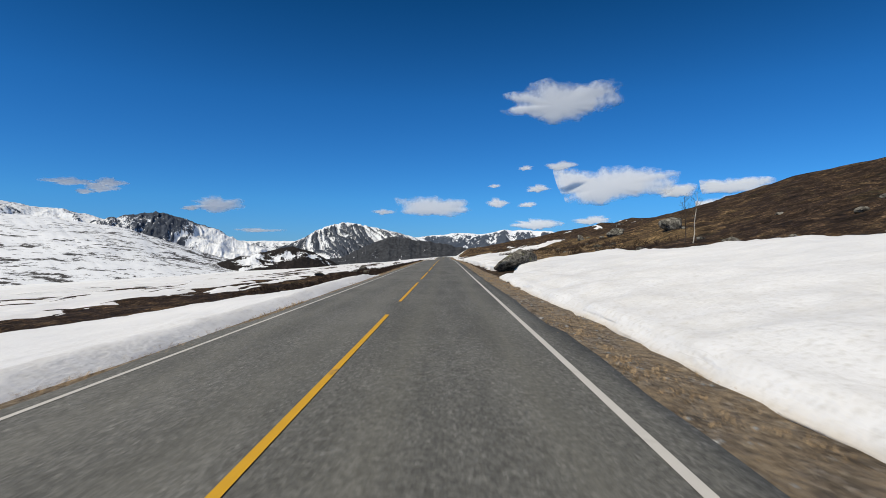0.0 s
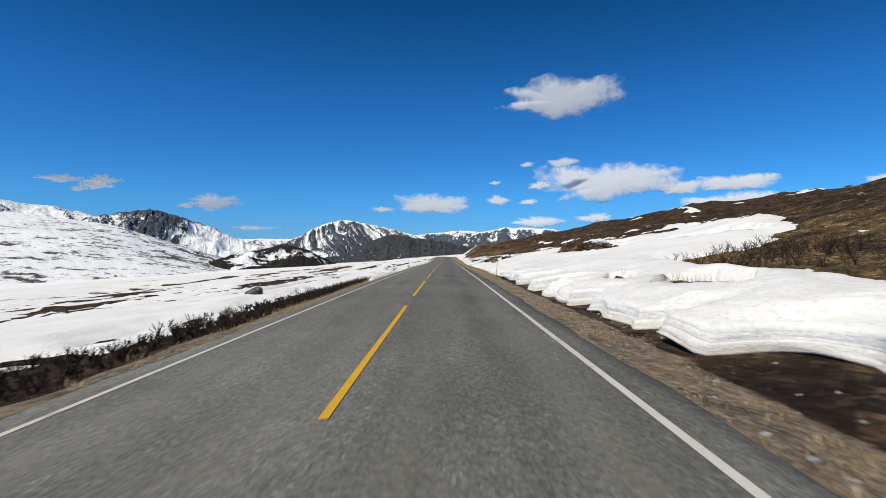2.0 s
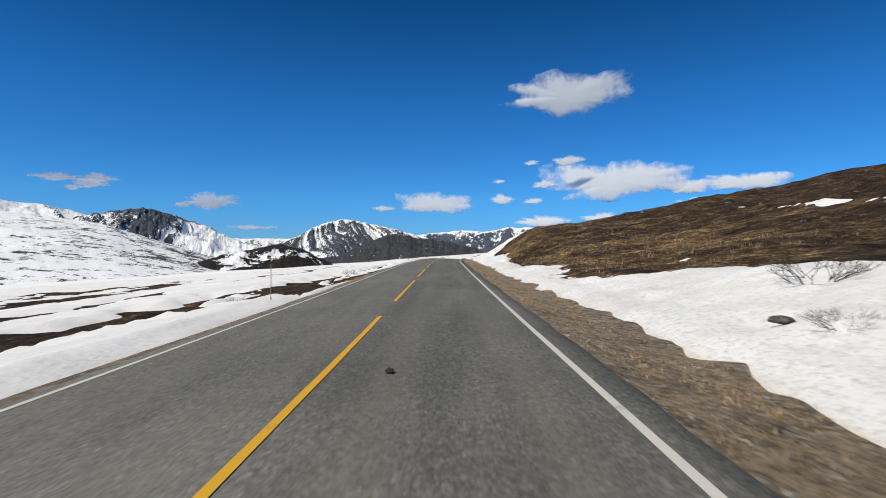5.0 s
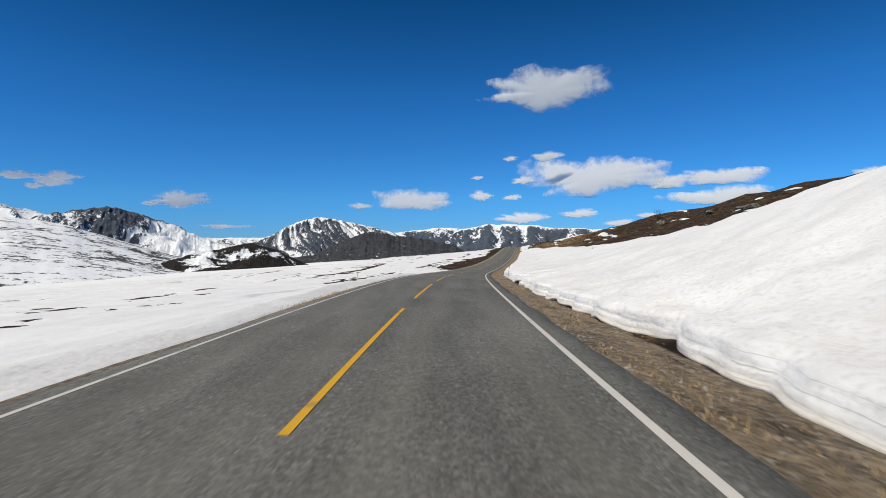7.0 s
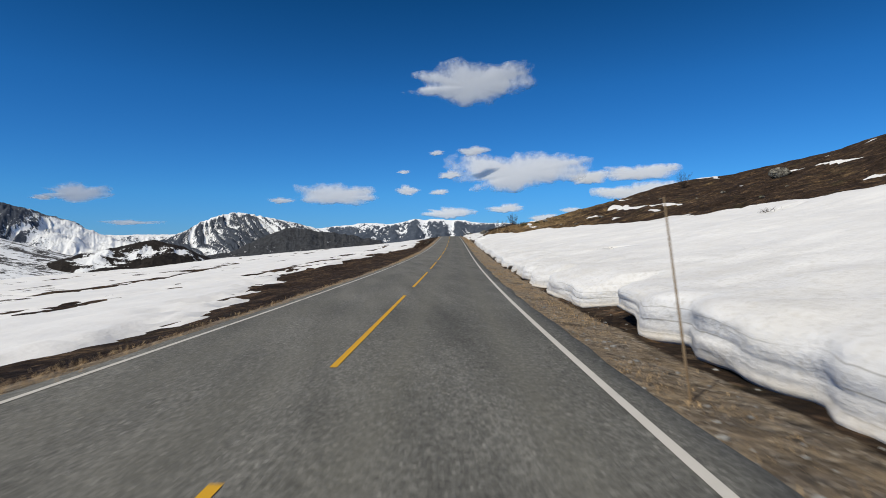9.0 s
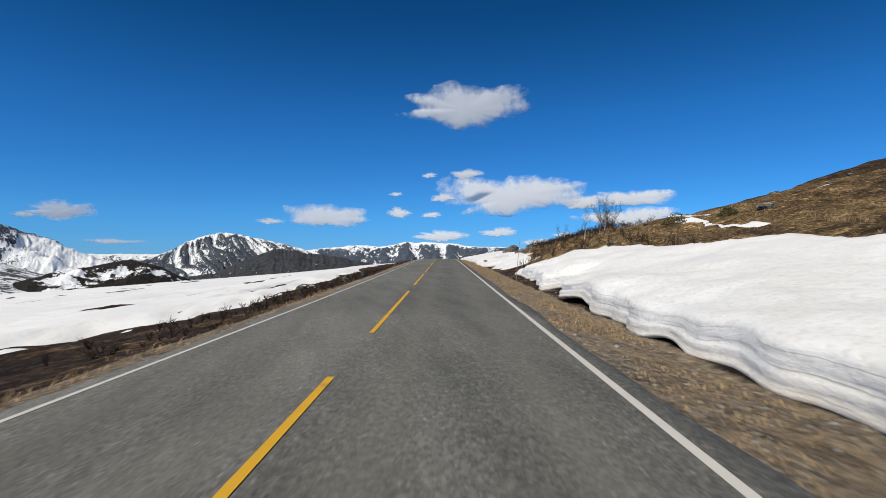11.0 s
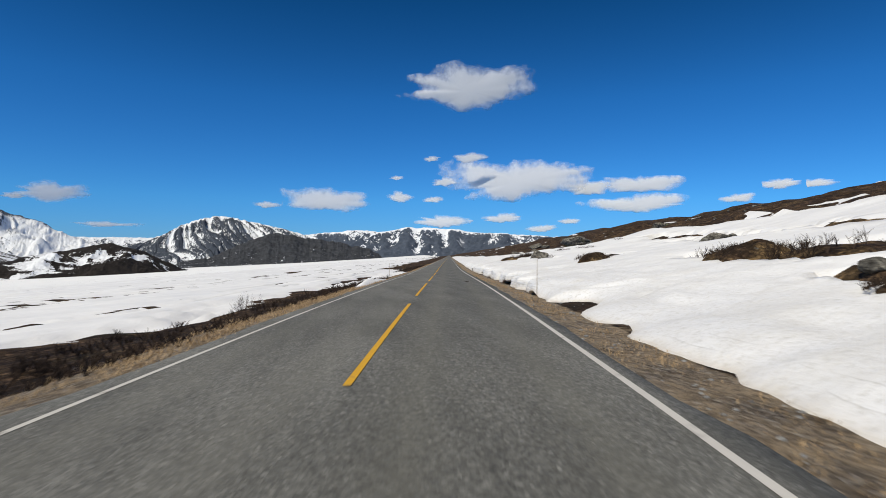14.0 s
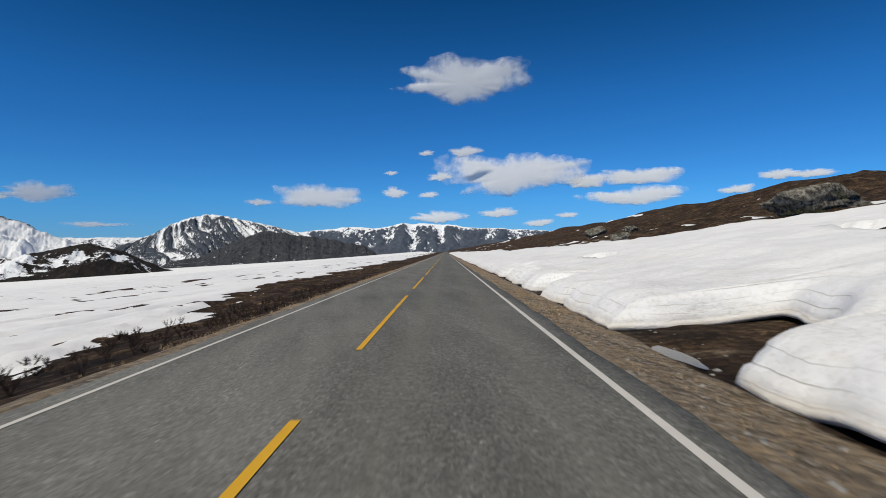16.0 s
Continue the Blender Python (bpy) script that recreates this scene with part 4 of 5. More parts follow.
def rods(segs, sides=3):
    """Vertices and faces of tapered rods (a, b, radius at a, radius at b)."""
    V, F = [], []
    for a, b, ra, rb in segs:
        d = (b - a).normalized() if (b - a).length > 1e-6 else Vector((0, 0, 1))
        x = d.orthogonal().normalized()
        y = d.cross(x)
        n = len(V)
        for p, r in ((a, ra), (b, rb)):
            for i in range(sides):
                q = 2 * math.pi * i / sides
                V.append(p + x * (r * math.cos(q)) + y * (r * math.sin(q)))
        for i in range(sides):
            j = (i + 1) % sides
            F.append((n + i, n + j, n + sides + j, n + sides + i))
    return V, F


def branch(rng, segs, p, d, length, r, depth, spread=0.6, lift=0.15):
    q = p + d * length
    segs.append((p, q, r, r * 0.7))
    if depth == 0:
        return
    for i in range(rng.choice((2, 2, 3))):
        v = Vector((rng.gauss(0, 1), rng.gauss(0, 1), rng.gauss(0, 0.6)))
        nd = (d + v * spread + Vector((0, 0, lift))).normalized()
        branch(rng, segs, p + d * length * rng.uniform(0.55, 1.0), nd, length * rng.uniform(0.6, 0.85), r * 0.66, depth - 1, spread, lift)


def shrub(seed, w, h, material, stems=13, depth=4, label="leafless twiggy shrub standing in the snow"):
    rng = random.Random(seed)
    segs = []
    for i in range(stems):
        a = rng.uniform(0, 2 * math.pi)
        tilt = rng.uniform(0.3, 1.1)
        d = Vector((math.cos(a) * tilt * w / h, math.sin(a) * tilt * w / h, 1)).normalized()
        branch(rng, segs, Vector((math.cos(a) * 0.1 * w, math.sin(a) * 0.1 * w, -0.05)), d, h * 0.36, 0.0075, depth, 0.5)
    V, F = rods(segs)
    return tagged(soup("shrub", V, F, material), label, "shrub", "shrubs beside the road")


SHRUBS = [shrub(k, 1.3, 0.8, TWIG) for k in range(4)]
first = set()


def put_shrub(s, u, w, h, kind=None):
    k = random.randrange(4) if kind is None else kind
    ob = SHRUBS[k]
    turn = random.uniform(0, 6.28)
    p = at(s, u, 0.05, True)
    if k not in first:
        first.add(k)
        ob.rotation_euler = (0, 0, turn); ob.location = p; ob.scale = (w / 1.3, w / 1.3, h / 0.8)
    else:
        c = copy_thing(ob, Matrix.Translation(p) @ Matrix.Rotation(turn, 4, "Z"))
        c.scale = (w / 1.3, w / 1.3, h / 0.8)


for s, u, w, h in ((166.8, 8.1, 1.9, 0.8), (179.8, 5.9, 1.5, 0.7), (195.8, 9.6, 1.0, 0.9), (192.7, 9.5, 0.9, 0.8), (196.2, 9.0, 1.1, 0.6), (200.6, 6.5, 1.2, 0.8), (183.4, 7.4, 1.0, 0.7),
                   (185.5, 6.0, 1.2, 0.6), (160.5, 10.5, 1.2, 0.9), (166.5, 9.2, 1.7, 1.0), (156.3, 11.1, 1.0, 0.9), (151.1, 10.2, 0.8, 0.6), (206.7, 8.2, 1.8, 1.0), (203.4, 6.5, 1.0, 0.5)):
    put_shrub(s, u, w, h)
for s, u, w, h in ((386.2, 20.3, 1.8, 0.9), (381.2, 9.0, 1.6, 0.8), (462.4, 5.8, 1.4, 0.6), (464, 6.6, 1.0, 0.8), (604, 10.9, 1.4, 0.5), (601, 10.6, 1.0, 0.5), (622, 19.5, 2.0, 0.6), (627, 20, 2.0, 0.6),
                   (624.7, 24.2, 2.0, 0.6), (627, 10.9, 2.0, 0.8), (631, 11.8, 2.2, 0.9), (634.5, 12.5, 2.0, 0.8), (630, 18.0, 2.0, 0.6), (634, 18.6, 2.2, 0.6), (638, 19.2, 2.0, 0.6)):
    put_shrub(s, u, w, h)
for s, u, w, h in ((562.8, -4.0, 0.7, 1.1), (509.3, -4.7, 1.1, 0.7), (511, -5.2, 1.0, 0.6), (104, -5.5, 1.2, 0.7), (190, -9.5, 0.8, 0.9), (112, -4.0, 1.4, 0.6), (118, -3.6, 1.2, 0.5), (122, -3.4, 1.1, 0.5), (590, -3.8, 1.3, 0.5), (586, -4.4, 1.2, 0.6), (232, -5.0, 1.0, 0.8), (143, -3.2, 0.9, 0.4), (216, -6.2, 1.0, 0.5)):
    put_shrub(s, u, w, h)


def thicket(name, label, spots, material, h0, h1, seed):
    """Low dense twiggy cover, one piece of stuff."""
    rng = random.Random(seed)
    segs = []
    s, u = spots
    for p in road(s, u, ground_height(s, u) - 0.02):
        p = Vector(p)
        h = rng.uniform(h0, h1)
        for i in range(5):
            d = Vector((rng.gauss(0, 0.5), rng.gauss(0, 0.5), 1)).normalized()
            q = p + d * h * rng.uniform(0.6, 1)
            segs.append((p, q, 0.010, 0.006))
            for j in range(2):
                e = (d + Vector((rng.gauss(0, 0.6), rng.gauss(0, 0.6), 0.2))).normalized()
                o = p + d * h * rng.uniform(0.3, 0.7)
                segs.append((o, o + e * h * rng.uniform(0.25, 0.5), 0.007, 0.004))
    V, F = rods(segs)
    return tagged(soup(name, V, F, material), label, "shrubs", kind="stuff")


def heath_mound(s, u, w, h, seed):
    """A hummock of heath that stands out of the snow."""
    rng = random.Random(seed)
    root = new("heath_mound")
    root.location = at(s, u, 0.1, True)
    a, q = np.meshgrid(np.linspace(0, 2 * np.pi, 41), np.linspace(0, 1, 14), indexing="ij")
    rim = 1 + 0.22 * value_noise(np.cos(a) * 1.6 + seed, np.sin(a) * 1.6, seed)
    x, y = np.cos(a) * q * rim * w / 2, np.sin(a) * q * rim * w * 0.36
    z = h * (1 - q**2.2) * (1 + 0.35 * fbm(x * 1.1 + seed, y * 1.1, seed, 4)) - 0.5 * q**6
    turf = grid_mesh("turf", np.stack([x, y, z], -1)[::-1], GROUND, {"snow": 0 * x - 1, "verge": 0 * x, "tan": 0.10 + 0 * x})
    turf.parent = root
    segs = []
    for k in range(int(240 * w)):
        b, r = rng.uniform(0, 6.28), math.sqrt(rng.random()) * 0.9
        o = Vector((math.cos(b) * r * w / 2, math.sin(b) * r * w * 0.36, h * (1 - r**2.2) - 0.03))
        d = Vector((rng.gauss(0, 0.6), rng.gauss(0, 0.6), 1)).normalized()
        segs.append((o, o + d * rng.uniform(0.08, 0.24), 0.009, 0.004))
    V, F = rods(segs)
    tagged(soup("heather", V, F, DARK_TWIG, root), "dark wiry heather", kind="stuff")
    return tagged(root, "dark brown heath hummock standing out of the snow", "heath mound", "heath hummocks in the snow")


for k, (s, u, w, h) in enumerate(((568.8, 12.0, 4.6, 0.6), (558, 8.2, 1.4, 0.2), (580.3, 9.2, 2.6, 0.4), (604.3, 10.9, 2.4, 0.45), (628, 10.4, 4.0, 0.5), (155.5, 7.2, 2.6, 0.25), (149.5, 8.8, 2.2, 0.25), (132.5, 14.2, 5.0, 0.6), (165.5, 8.8, 2.6, 0.4), (185.6, 6.6, 1.7, 0.30))):
    heath_mound(s, u, w, h, 300 + k)

R2 = np.random.RandomState(21)


def scatter(boxes, keep):
    """Random places (s, u) in the boxes (s0, s1, u0, u1, how many) that keep(s, u) lets stand."""
    s = np.concatenate([R2.uniform(b[0], b[1], b[4]) for b in boxes])
    u = np.concatenate([R2.uniform(b[2], b[3], b[4]) for b in boxes])
    k = keep(s, u)
    return s[k], u[k]


spots = scatter(((26, 76, -3.4, -10, 900), (70, 100, -3.2, -6.5, 700), (98, 112, -3.3, -5.0, 200), (520, 562, -3.3, -7.0, 700), (440, 480, -3.4, -6, 250), (565, 590, -3.3, -6, 200), (618, 660, -3.3, -7, 300)),
                lambda s, u: snow_left(s, u) < 0.02)
thicket("dwarf_birch_thicket", "dark leafless dwarf birch thicket beside the road", spots, DARK_TWIG, 0.12, 0.36, 5)
spots = scatter(((470, 500, 9, 16, 900), (455, 475, 6, 12, 250), (628, 640, 10.5, 13.5, 250), (182, 188, 5.6, 7.6, 60), (128, 138, 12.5, 15.5, 160), (82, 112, 9.5, 18, 500), (44, 80, 12, 20, 300), (562, 572, 10.5, 13, 100)),
                lambda s, u: snow_right(s, u) < -0.02)
thicket("hillside_thicket", "brown leafless shrub cover on the hillside", spots, DARK_TWIG, 0.25, 0.7, 6)


def grass(name, label, tufts, seed):
    """Tufts of bent dead grass, one piece of stuff."""
    r = np.random.RandomState(seed)
    s, u, h = tufts
    base = road(s, u, ground_height(s, u) - 0.01)
    nb = 9
    n = len(s) * nb
    b = np.repeat(base, nb, 0) + np.concatenate([r.normal(0, 0.085, (n, 2)), np.zeros((n, 1))], 1)
    hh = np.repeat(h, nb) * r.uniform(0.5, 1.1, n)
    a = r.uniform(0, 2 * np.pi, n)
    lean = hh * r.uniform(0.3, 1.2, n)
    o = np.stack([np.cos(a) * lean, np.sin(a) * lean, hh], 1)
    side = np.stack([-np.sin(a), np.cos(a), 0 * a], 1) * 0.0035
    mid = b + o * np.array([0.4, 0.4, 0.65])
    V = np.stack([b - side, b + side, mid + side, mid - side, b + o], 1).reshape(-1, 3)
    k = np.arange(n)[:, None] * 5
    F = [tuple(q) for q in (k + [0, 1, 2, 3])] + [tuple(q) for q in (k + [3, 2, 4])]
    me = bpy.data.meshes.new(name)
    me.from_pydata(V.tolist(), [], [tuple(int(x) for x in q) for q in F])
    me.materials.append(GRASS)
    return tagged(new(name, me), label, "grass", kind="stuff")


def patchy(s, u, size, seed, bias=0.0):
    return value_noise(s / size, u / size * 2, seed) + bias > R2.uniform(-0.7, 0.8, len(s))


s, u = scatter(((0, 690, 2.95, 4.7, 44000), (440, 500, 3.0, 4.5, 5000)), lambda s, u: (u < knots(s, VERGE) + 0.3 * value_noise(s / 6, u, 93)) & patchy(s, u, 1.6, 90, 0.15))
grass("verge_grass", "dry straw-coloured grass along the verge", (s, u, R2.uniform(0.02, 0.075, len(s))), 4)
s, u = scatter(((0, 690, -3.2, -2.42, 12000), (545, 580, -4.6, -2.5, 3000)), lambda s, u: patchy(s, u, 4.0, 91) & (snow_left(s, u) < 0.05))
grass("road_edge_grass", "dry straw-coloured grass along the road edge", (s, u, R2.uniform(0.03, 0.10, len(s))), 5)
s, u = scatter(((440, 520, 6, 20, 5000), (215, 300, 4.5, 18, 2500), (505, 545, 9.5, 16, 3500), (46, 90, 9.5, 16, 2200), (622, 631, 7.6, 10, 400), (150, 160, 6, 8, 250), (158, 164, 4.4, 9, 1000), (88, 97, 6, 8.2, 250)),
               lambda s, u: (snow_right(s, u) < -0.03) & patchy(s, u, 2.5, 92))
grass("hillside_grass", "tussocks of dry tan grass on the slope", (s, u, R2.uniform(0.12, 0.32, len(s))), 6)


def boulder(s, u, w, h, label="grey boulder mottled with lichen", seed=0, sink=0.25, d=None, material=None, name="boulder", category="boulder", turn=None, group=""):
    bm = bmesh.new()
    bmesh.ops.create_icosphere(bm, subdivisions=4 if w > 1.2 else 3, radius=1)
    rng = random.Random(seed)
    planes = [(Vector((rng.gauss(0, 1), rng.gauss(0, 1), rng.gauss(0, 0.8))).normalized(), rng.uniform(0.44, 0.80)) for i in range(8)]
    for v in bm.verts:
        p = v.co.normalized()
        r = 1.0
        for n, k in planes:
            c = p.dot(n)
            if c > 0.01:
                r = min(r, k / c)
        r += 0.10 * noise.noise(p * 1.8 + Vector((seed, 0, 0))) + 0.06 * noise.noise(p * 4 + Vector((0, seed, 0))) + 0.035 * noise.noise(p * 11)
        v.co = p * r
    dd = d or w * 0.8
    bmesh.ops.scale(bm, vec=(w / 1.7, dd / 1.7, h / (1.55 - 0.6 * sink)), verts=bm.verts)
    me = bpy.data.meshes.new(name)
    bm.to_mesh(me); bm.free()
    me.polygons.foreach_set("use_smooth", np.full(len(me.polygons), w > 1.2))
    me.materials.append(material or STONE)
    ob = new(name, me)
    ob.rotation_euler = (0, 0, rng.uniform(-0.5, 0.5) if turn is None else turn)
    low, snowed = at(s, u), at(s, u, 0.3 * h, True)
    if abs(u) < ASPHALT_R:
        low = snowed = Vector(road(np.array(s), np.array(u), surface(s, u)))
    ob.location = (snowed if snowed.z > low.z else low) + Vector((0, 0, h * (0.5 - sink)))
    return tagged(ob, label, category, group)


boulder(41.4, 6.3, 2.9, 1.5, "large grey boulder mottled with dark and yellow lichen", 4, 0.12, d=3.0, turn=0.2)
for k, (s, u, w, h) in enumerate(((57.2, 24.4, 2.7, 1.2), (74.4, 23.7, 2.8, 1.0), (88, 22.4, 1.5, 1.0), (133.4, 12.9, 1.6, 0.9), (131.8, 16.3, 1.4, 0.6), (150.4, 8.6, 0.9, 0.35), (146.7, 6.8, 1.05, 0.32), (144, 6.5, 0.6, 0.4),
                                  (187.8, 7.4, 0.7, 0.40), (186.6, 7.1, 0.6, 0.30), (204.4, 6.3, 0.42, 0.13), (390.4, 49.4, 3.8, 1.4), (482.2, 4.85, 0.32, 0.16))):
    boulder(s, u, w, h, seed=10 + k, group="boulders on the fell")
for k, (s, u, w, h) in enumerate(((480.2, 7.8, 1.35, 0.5), (493, 8.5, 1.9, 1.1), (531.3, 6.2, 1.7, 0.8), (536.3, 6.9, 1.2, 0.7), (605.8, 10.3, 2.1, 1.2), (593.9, 22.6, 2.6, 0.9), (559.9, 9.3, 0.7, 0.25), (568, 11.4, 1.0, 0.5), (670, 29.5, 8.0, 2.2), (691, 55, 4.5, 1.6),
                                  (677, 16.3, 2.0, 1.0), (738, 31, 5.0, 2.0), (420, 40, 2.4, 1.0), (402, 46, 2.2, 0.9), (700, 24, 2.0, 0.9), (715, 30, 2.4, 1.0))):
    boulder(s, u, w, h, seed=40 + k, group="boulders on the fell")
for k, (s, u, w, h) in enumerate(((58, -12, 1.0, 0.4), (66, -9.4, 0.8, 0.4), (70, -9.3, 1.1, 0.5), (74, -8.5, 0.9, 0.4), (56.5, -6.9, 0.8, 0.3), (106, -8.5, 0.9, 0.55), (462.5, -4.6, 0.5, 0.3), (468, -4.3, 0.45, 0.3), (459, -6.2, 0.7, 0.35), (186, -10, 0.9, 0.5), (205, -11, 1.2, 0.5), (545, -8, 0.8, 0.5), (320, -4.4, 0.8, 0.35), (555, -9, 0.9, 0.5))):
    boulder(s, u, w, h, seed=70 + k, group="boulders on the fell")


def rubble(name, label, spots, seed):
    """A heap of broken stones; each is a part."""
    rng = random.Random(seed)
    shapes = []
    for k in range(6):
        bm = bmesh.new()
        bmesh.ops.create_cube(bm, size=1)
        for v in bm.verts:
            v.co += Vector((rng.uniform(-0.22, 0.22), rng.uniform(-0.22, 0.22), rng.uniform(-0.2, 0.2)))
        bmesh.ops.bevel(bm, geom=bm.edges[:], offset=0.07, segments=1, affect="EDGES")
        me = bpy.data.meshes.new("stone")
        bm.to_mesh(me); bm.free()
        me.materials.append(SLATE)
        shapes.append(me)
    s0, u0 = spots[0][:2]
    root = new(name)
    root.location = at(s0, u0)
    for s, u, size, lift in spots:
        ob = new("stone", rng.choice(shapes))
        ob.parent = root
        ob.location = at(s, u, -lift + 0.02) - root.location
        ob.rotation_euler = (rng.uniform(-0.4, 0.4), rng.uniform(-0.4, 0.4), rng.uniform(0, 6))
        ob.scale = (size, size * rng.uniform(0.6, 0.95), size * rng.uniform(0.3, 0.5))
    return tagged(root, label, "rubble")


rng = random.Random(8)
rubble("scree_patch", "patch of broken grey slabs on the slope", [(490 + rng.uniform(-2.0, 7.0), 9.8 + rng.uniform(-0.4, 2.4), rng.uniform(0.25, 0.65), rng.uniform(0, 0.12)) for i in range(210)], 1)
rubble("stone_heap", "heap of dark broken stones in a gap of the snow", [(618.9 + rng.uniform(-0.8, 0.9), 4.9 + rng.uniform(-0.7, 0.9), rng.uniform(0.12, 0.3), rng.uniform(0, 0.35)) for i in range(60)], 2)


def pole(s, u, h, lean=0.0, lean2=0.0):
    root = new("snow_pole")
    root.location = at(s, u, 0.05)
    root.rotation_euler = (lean2, lean, 0)
    V, F = rods([(Vector((0, 0, h * k / 5)), Vector((0, 0, h * (k + 1) / 5)), 0.013 - 0.0012 * k, 0.0118 - 0.0012 * k) for k in range(5)], 8)
    soup("cane", V, F, POLE, root, smooth=True)
    for k in range(1, 5):
        V, F = rods([(Vector((0, 0, h * k / 5 - 0.012)), Vector((0, 0, h * k / 5 + 0.012)), 0.015 - 0.0012 * k, 0.015 - 0.0012 * k)], 8)
        soup("node_ring", V, F, POLE, root)
    return tagged(root, "thin bamboo snow pole standing in the verge", "marker pole", "snow poles along the road")


for s, u, h, l in ((79, 3.6, 1.5, 0.0), (107.9, 3.54, 1.5, 0.06), (166.9, 3.48, 1.3, 0.03), (196.8, 3.34, 1.5, 0.08), (301.3, 3.37, 1.7, 0.16), (335, 3.33, 1.6, 0.08), (357.8, 3.37, 1.9, -0.13), (410, 3.4, 1.6, 0.02),
                   (453.6, 3.96, 1.9, 0.10), (480.6, 3.5, 1.6, 0.02), (509.6, 3.7, 1.5, 0.16), (533.3, 3.32, 1.5, -0.06), (567.6, 3.9, 1.5, 0.0)):
    pole(s, u, h, l)
for s, u, h, l in ((303.7, -4.3, 1.2, -0.08), (420, -3.2, 1.3, 0.0), (476, -2.96, 1.2, -0.15), (532.5, -2.95, 1.3, -0.12), (590, -3.3, 1.2, 0.0), (210, -3.2, 1.2, 0.0), (134, -2.85, 1.0, 0.0)):
    pole(s, u, h, l)


def birch(s, u, h, stems, seed, label, crown=0.6, bushy=4, spread=0.13):
    rng = random.Random(seed)
    root = new("birch_tree")
    root.location = at(s, u, 0.08)
    twigs = []
    for i in range(stems):
        a = 6.28 * i / stems + rng.uniform(-0.4, 0.4)
        p = Vector((math.cos(a) * 0.22 * (stems > 1), math.sin(a) * 0.22 * (stems > 1), 0))
        fan = spread * rng.uniform(0.7, 1.5)
        d = Vector((math.cos(a) * fan, math.sin(a) * fan, 1)).normalized()
        hh, r, segs = h * rng.uniform(0.8, 1.0), (0.013 * h + 0.008) / (1 + 0.1 * stems), []
        n = 9
        for k in range(n):
            q = p + d * hh / n
            r2 = r * 0.86
            segs.append((p, q, r, r2))
            if k > n * (1 - crown) - 1:
                for j in range(bushy):
                    b = rng.uniform(0, 6.28)
                    bd = Vector((math.cos(b), math.sin(b), rng.uniform(0.5, 1.3))).normalized()
                    branch(rng, twigs, p.lerp(q, rng.random()), bd, hh * 0.10 * (1.15 - 0.5 * k / n), max(0.006, r * 0.35), 3, 0.5, 0.2)
            p, r = q, r2
            d = (d + Vector((rng.gauss(0, 0.10), rng.gauss(0, 0.10), 0.05))).normalized()
        V, F = rods(segs, 7)
        soup("trunk", V, F, BIRCH if i == 0 else TWIG, root, "pale papery bark" if i == 0 else "grey-brown bark", smooth=True)
    V, F = rods(twigs)
    soup("crown", V, F, TWIG, root, "bare brown twigs")
    return tagged(root, label, "tree", "bare birches")


birch(37.1, 17.3, 3.8, 2, 1, "slender bare birch with two pale stems", 0.55)
birch(475, 14.0, 2.8, 8, 2, "bare birch clump with a spreading crown", 0.8, 5, 0.30)
birch(465.6, 9.8, 2.4, 1, 3, "single bare birch with a pale crooked stem", 0.65)
birch(466.2, 10.9, 1.7, 1, 6, "small bare birch on the hillside", 0.7)
birch(467.5, 11.6, 1.8, 1, 8, "small bare birch on the hillside", 0.7)
birch(481.5, 11.8, 1.9, 2, 4, "small bare birch on the hillside", 0.7)
birch(477, 52, 3.8, 7, 5, "bushy bare birch on the skyline", 0.9, 5, 0.45)
birch(96, 30, 2.0, 2, 7, "low bare birch near the skyline", 0.8)


def juniper(s, u, w, h, seed):
    rng = random.Random(seed)
    segs = []
    for i in range(420):
        a, r = rng.uniform(0, 6.28), math.sqrt(rng.random())
        p = Vector((math.cos(a) * r * w / 2, math.sin(a) * r * w / 2, 0))
        z = h * (1 - r * r) * rng.uniform(0.2, 1.0)
        p.z = z
        d = Vector((rng.gauss(0, 1), rng.gauss(0, 1), rng.uniform(0.2, 1.4))).normalized()
        segs.append((p, p + d * rng.uniform(0.06, 0.16), 0.022, 0.006))
    V, F = rods(segs)
    ob = soup("juniper_bush", V, F, JUNIPER)
    ob.location = at(s, u)
    return tagged(ob, "low dark green juniper bush among the heath", "bush", "junipers on the slope")


for k, (s, u, w, h) in enumerate(((465.1, 15.3, 1.6, 0.8), (482.5, 9.6, 1.9, 0.7), (490.6, 13.8, 2.2, 0.8), (463, 17.5, 1.2, 0.6), (605, 11.2, 0.9, 0.6), (492, 12.8, 1.2, 0.5), (91, 14, 2.4, 0.6), (88, 17, 2.2, 0.5), (135, 14.6, 1.6, 0.4), (668, 27, 3.0, 0.6))):
    juniper(s, u, w, h, 100 + k)

# shade inside the crack, painted as a thin near-black strip over the asphalt
crack_shade = Mat("crack_shadow", 0.95)
crack_shade.colour((0.02, 0.019, 0.018))
a, b = np.meshgrid(np.arange(512, 536, 0.25), [-0.007, 0.007], indexing="ij")
b = b + 2.83 + 0.05 * fbm(a / 1.3, 0 * a, 95, 4)
tagged(grid_mesh("asphalt_crack", road(a, b, surface(a, b) - 0.008 * tracks(b) + 0.006), crack_shade.m), "long dark crack along the edge of the asphalt", "crack", kind="structure")

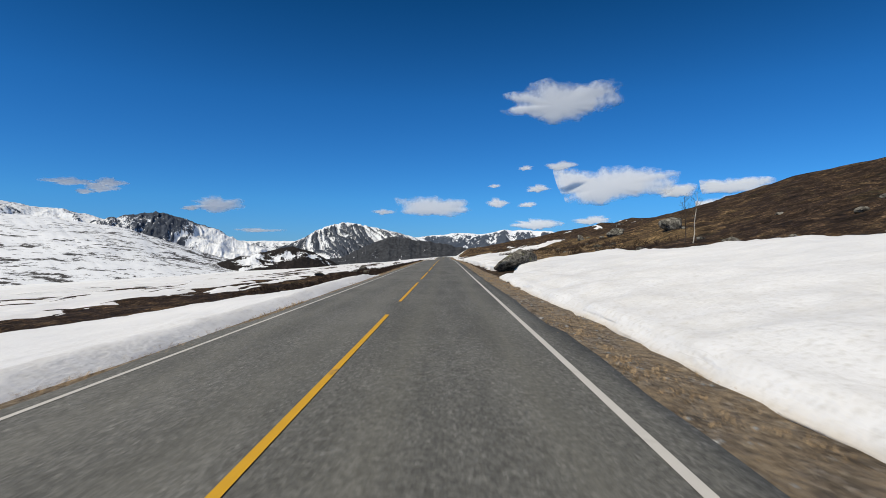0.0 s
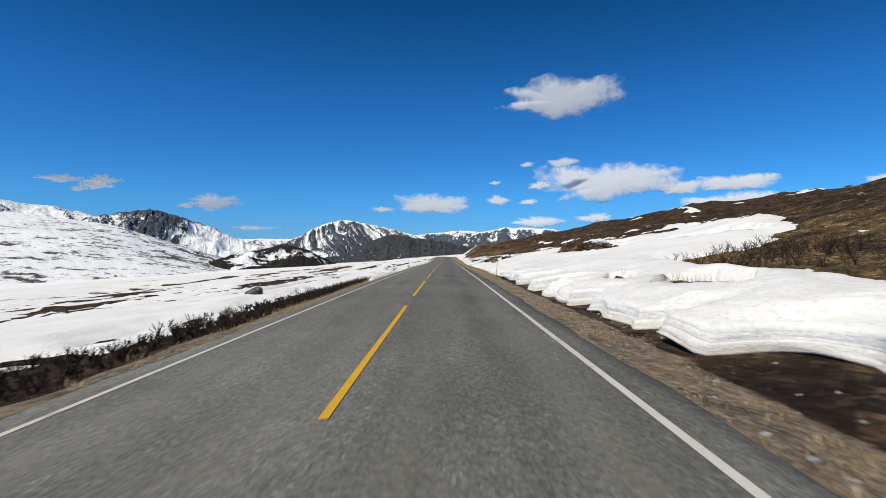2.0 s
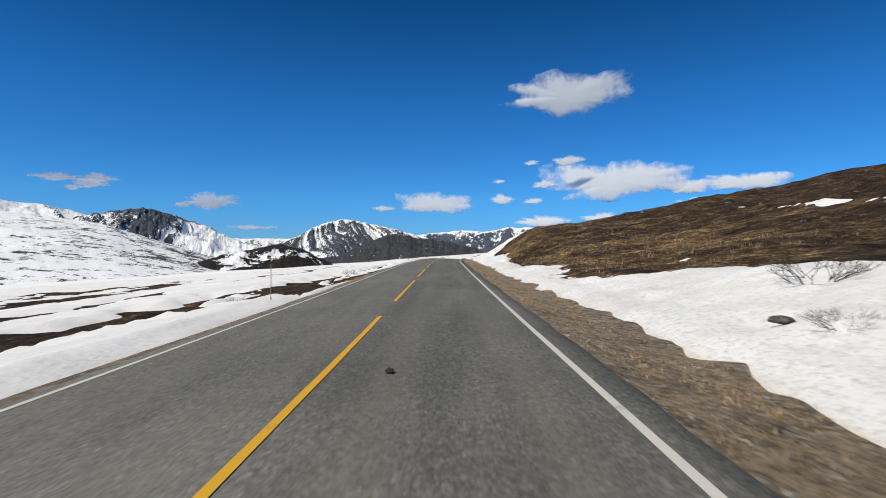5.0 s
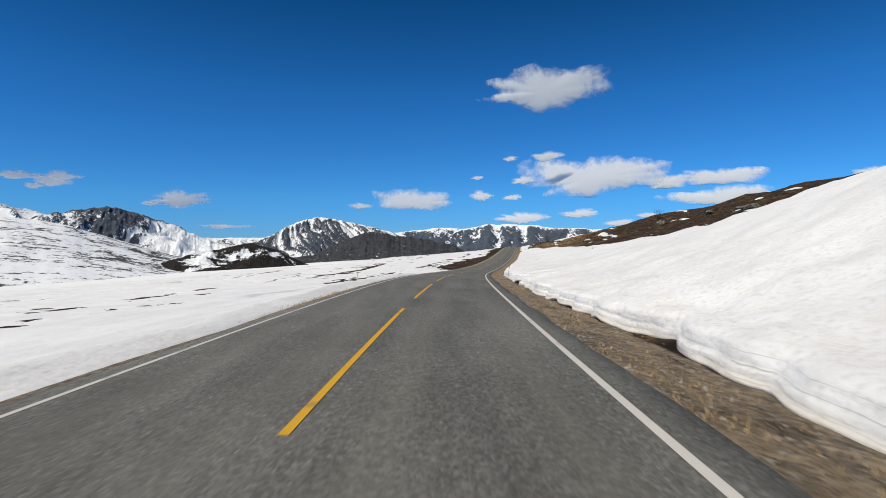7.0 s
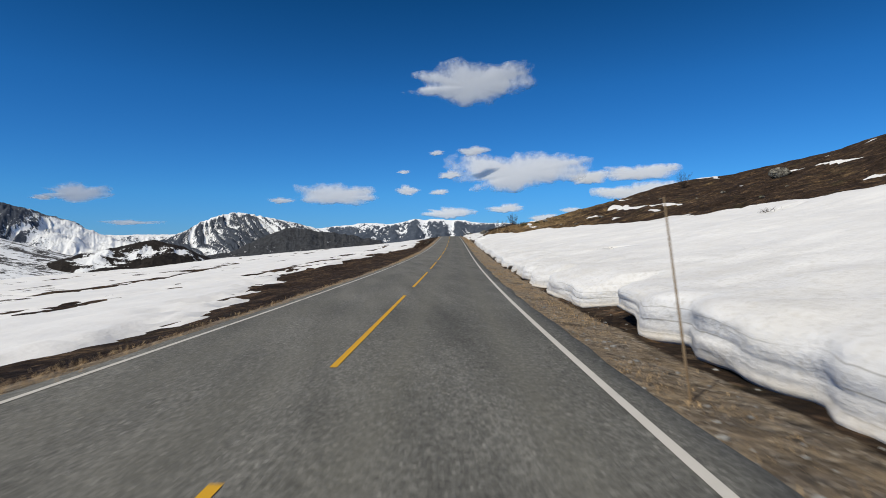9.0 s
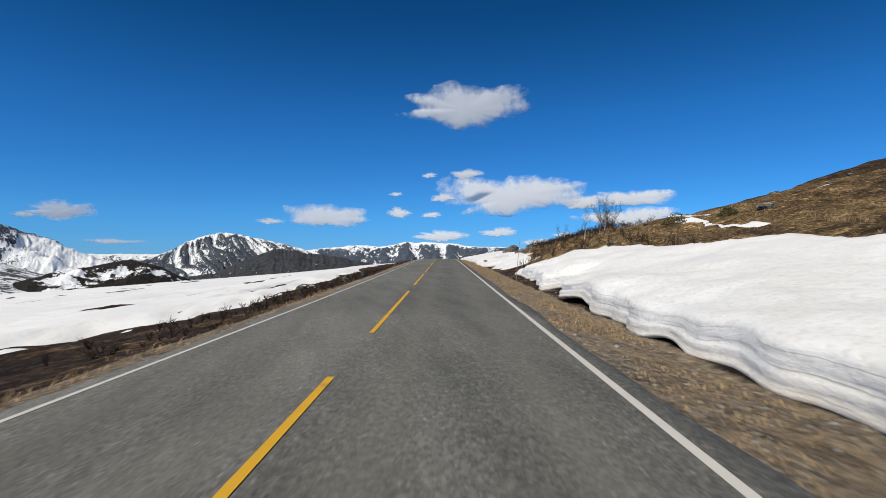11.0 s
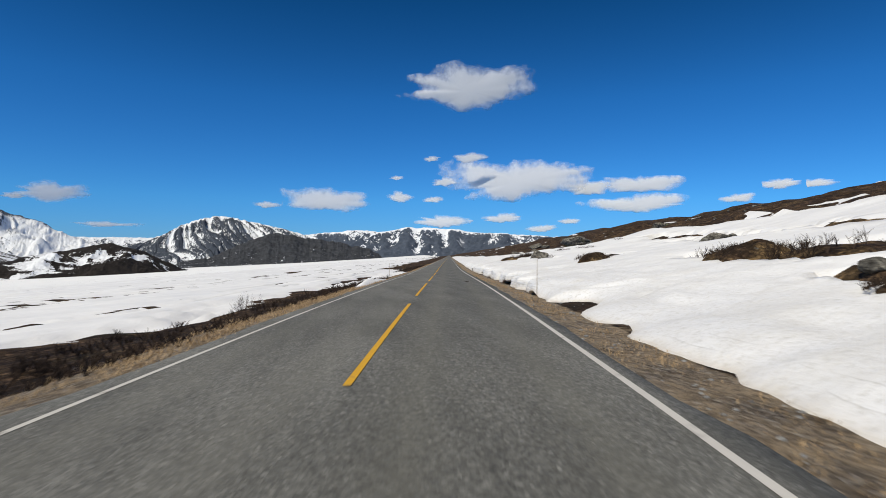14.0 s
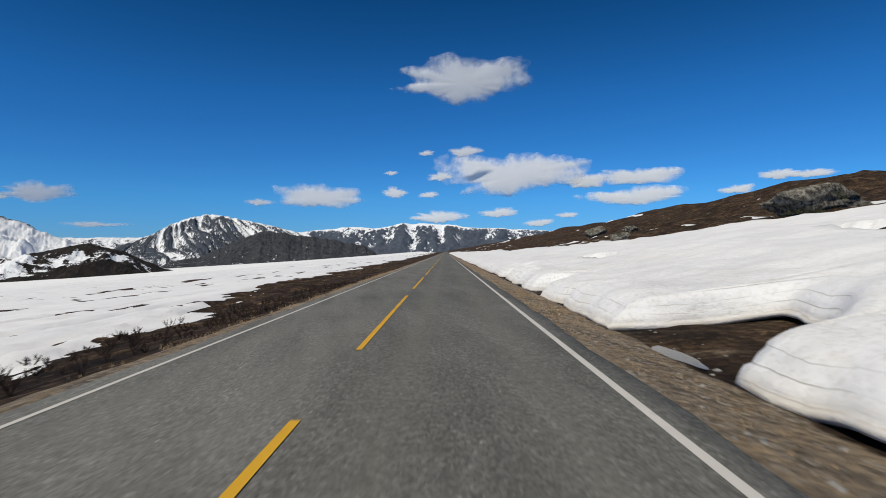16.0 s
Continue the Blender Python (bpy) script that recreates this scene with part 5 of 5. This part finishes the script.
def stones(name, label, spots, seed, small=0.12, large=0.36, detail=2, material=None):
    """Half-sunk stones too many to count, one piece of stuff."""
    r = random.Random(seed)
    V, F = [], []
    s, u = spots
    for p in road(s, u, ground_height(s, u)):
        p = Vector(p)
        bm = bmesh.new()
        bmesh.ops.create_icosphere(bm, subdivisions=detail, radius=1)
        w = r.uniform(small, large) * (1 + r.random()**4)
        o = Vector((r.uniform(0, 50), 0, 0))
        n = len(V)
        for v in bm.verts:
            q = v.co * (1 + 0.35 * noise.noise(v.co * 1.5 + o))
            V.append(p + Vector((q.x * w, q.y * w * 0.8, q.z * w * 0.5 + 0.1 * w)))
        F += [tuple(n + v.index for v in f.verts) for f in bm.faces]
        bm.free()
    return tagged(soup(name, V, F, material or STONE), label, "stones", kind="stuff")


stones("scattered_stones", "pale lichened stones scattered over the heath", scatter(((20, 120, 12, 34, 45), (120, 300, 12, 45, 70), (330, 440, 28, 55, 30), (440, 560, 9, 40, 80), (560, 740, 14, 50, 70)), lambda s, u: snow_right(s, u) < -0.1), 17)

s, u = scatter(((0, 680, 2.95, 5.2, 5200), (0, 680, 2.95, 3.4, 1500)), lambda s, u: u < lip_line(s) + 0.1)
stones("verge_gravel", "grey and brown gravel strewn along the verge", (s, u), 18, 0.010, 0.032, 1, SLATE)



def puddle(s, u, length, width, seed):
    """Shallow meltwater in the ditch at the foot of the snow."""
    a, q = np.meshgrid(np.linspace(0, 2 * np.pi, 33), np.linspace(0, 1, 5), indexing="ij")
    r = q * (1 + 0.3 * value_noise(np.cos(a) * 1.7 + seed, np.sin(a) * 1.7, seed))
    ps, pu = s + np.cos(a) * r * length / 2, u + np.sin(a) * r * width / 2
    z = float(np.mean(ground_height(ps, pu))) + 0.02
    return tagged(grid_mesh("puddle", road(ps, pu, z + 0 * ps)[::-1], WATER), "shallow meltwater puddle in the roadside ditch", "puddle", "meltwater puddles", "structure")


WATER = Mat("meltwater", 0.12, 0.0, 0.2).colour((0.030, 0.027, 0.024))
for k, (s, u, length, width) in enumerate(((162.4, 4.35, 1.6, 0.35), (635.6, 4.3, 2.0, 0.35))):
    puddle(s, u, length, width, 3 + k)

# dark scraps lying on the asphalt
for k, (s, u, w) in enumerate(((201.6, 0.62, 0.10), (495.6, 1.55, 0.08), (534.3, 1.28, 0.16), (577.8, 1.95, 0.22))):
    boulder(s, u, w, 0.035, "small dark scrap lying on the asphalt", 200 + k, 0.2, d=w * 1.6, name="road_debris", category="debris", material=DARK_TWIG)
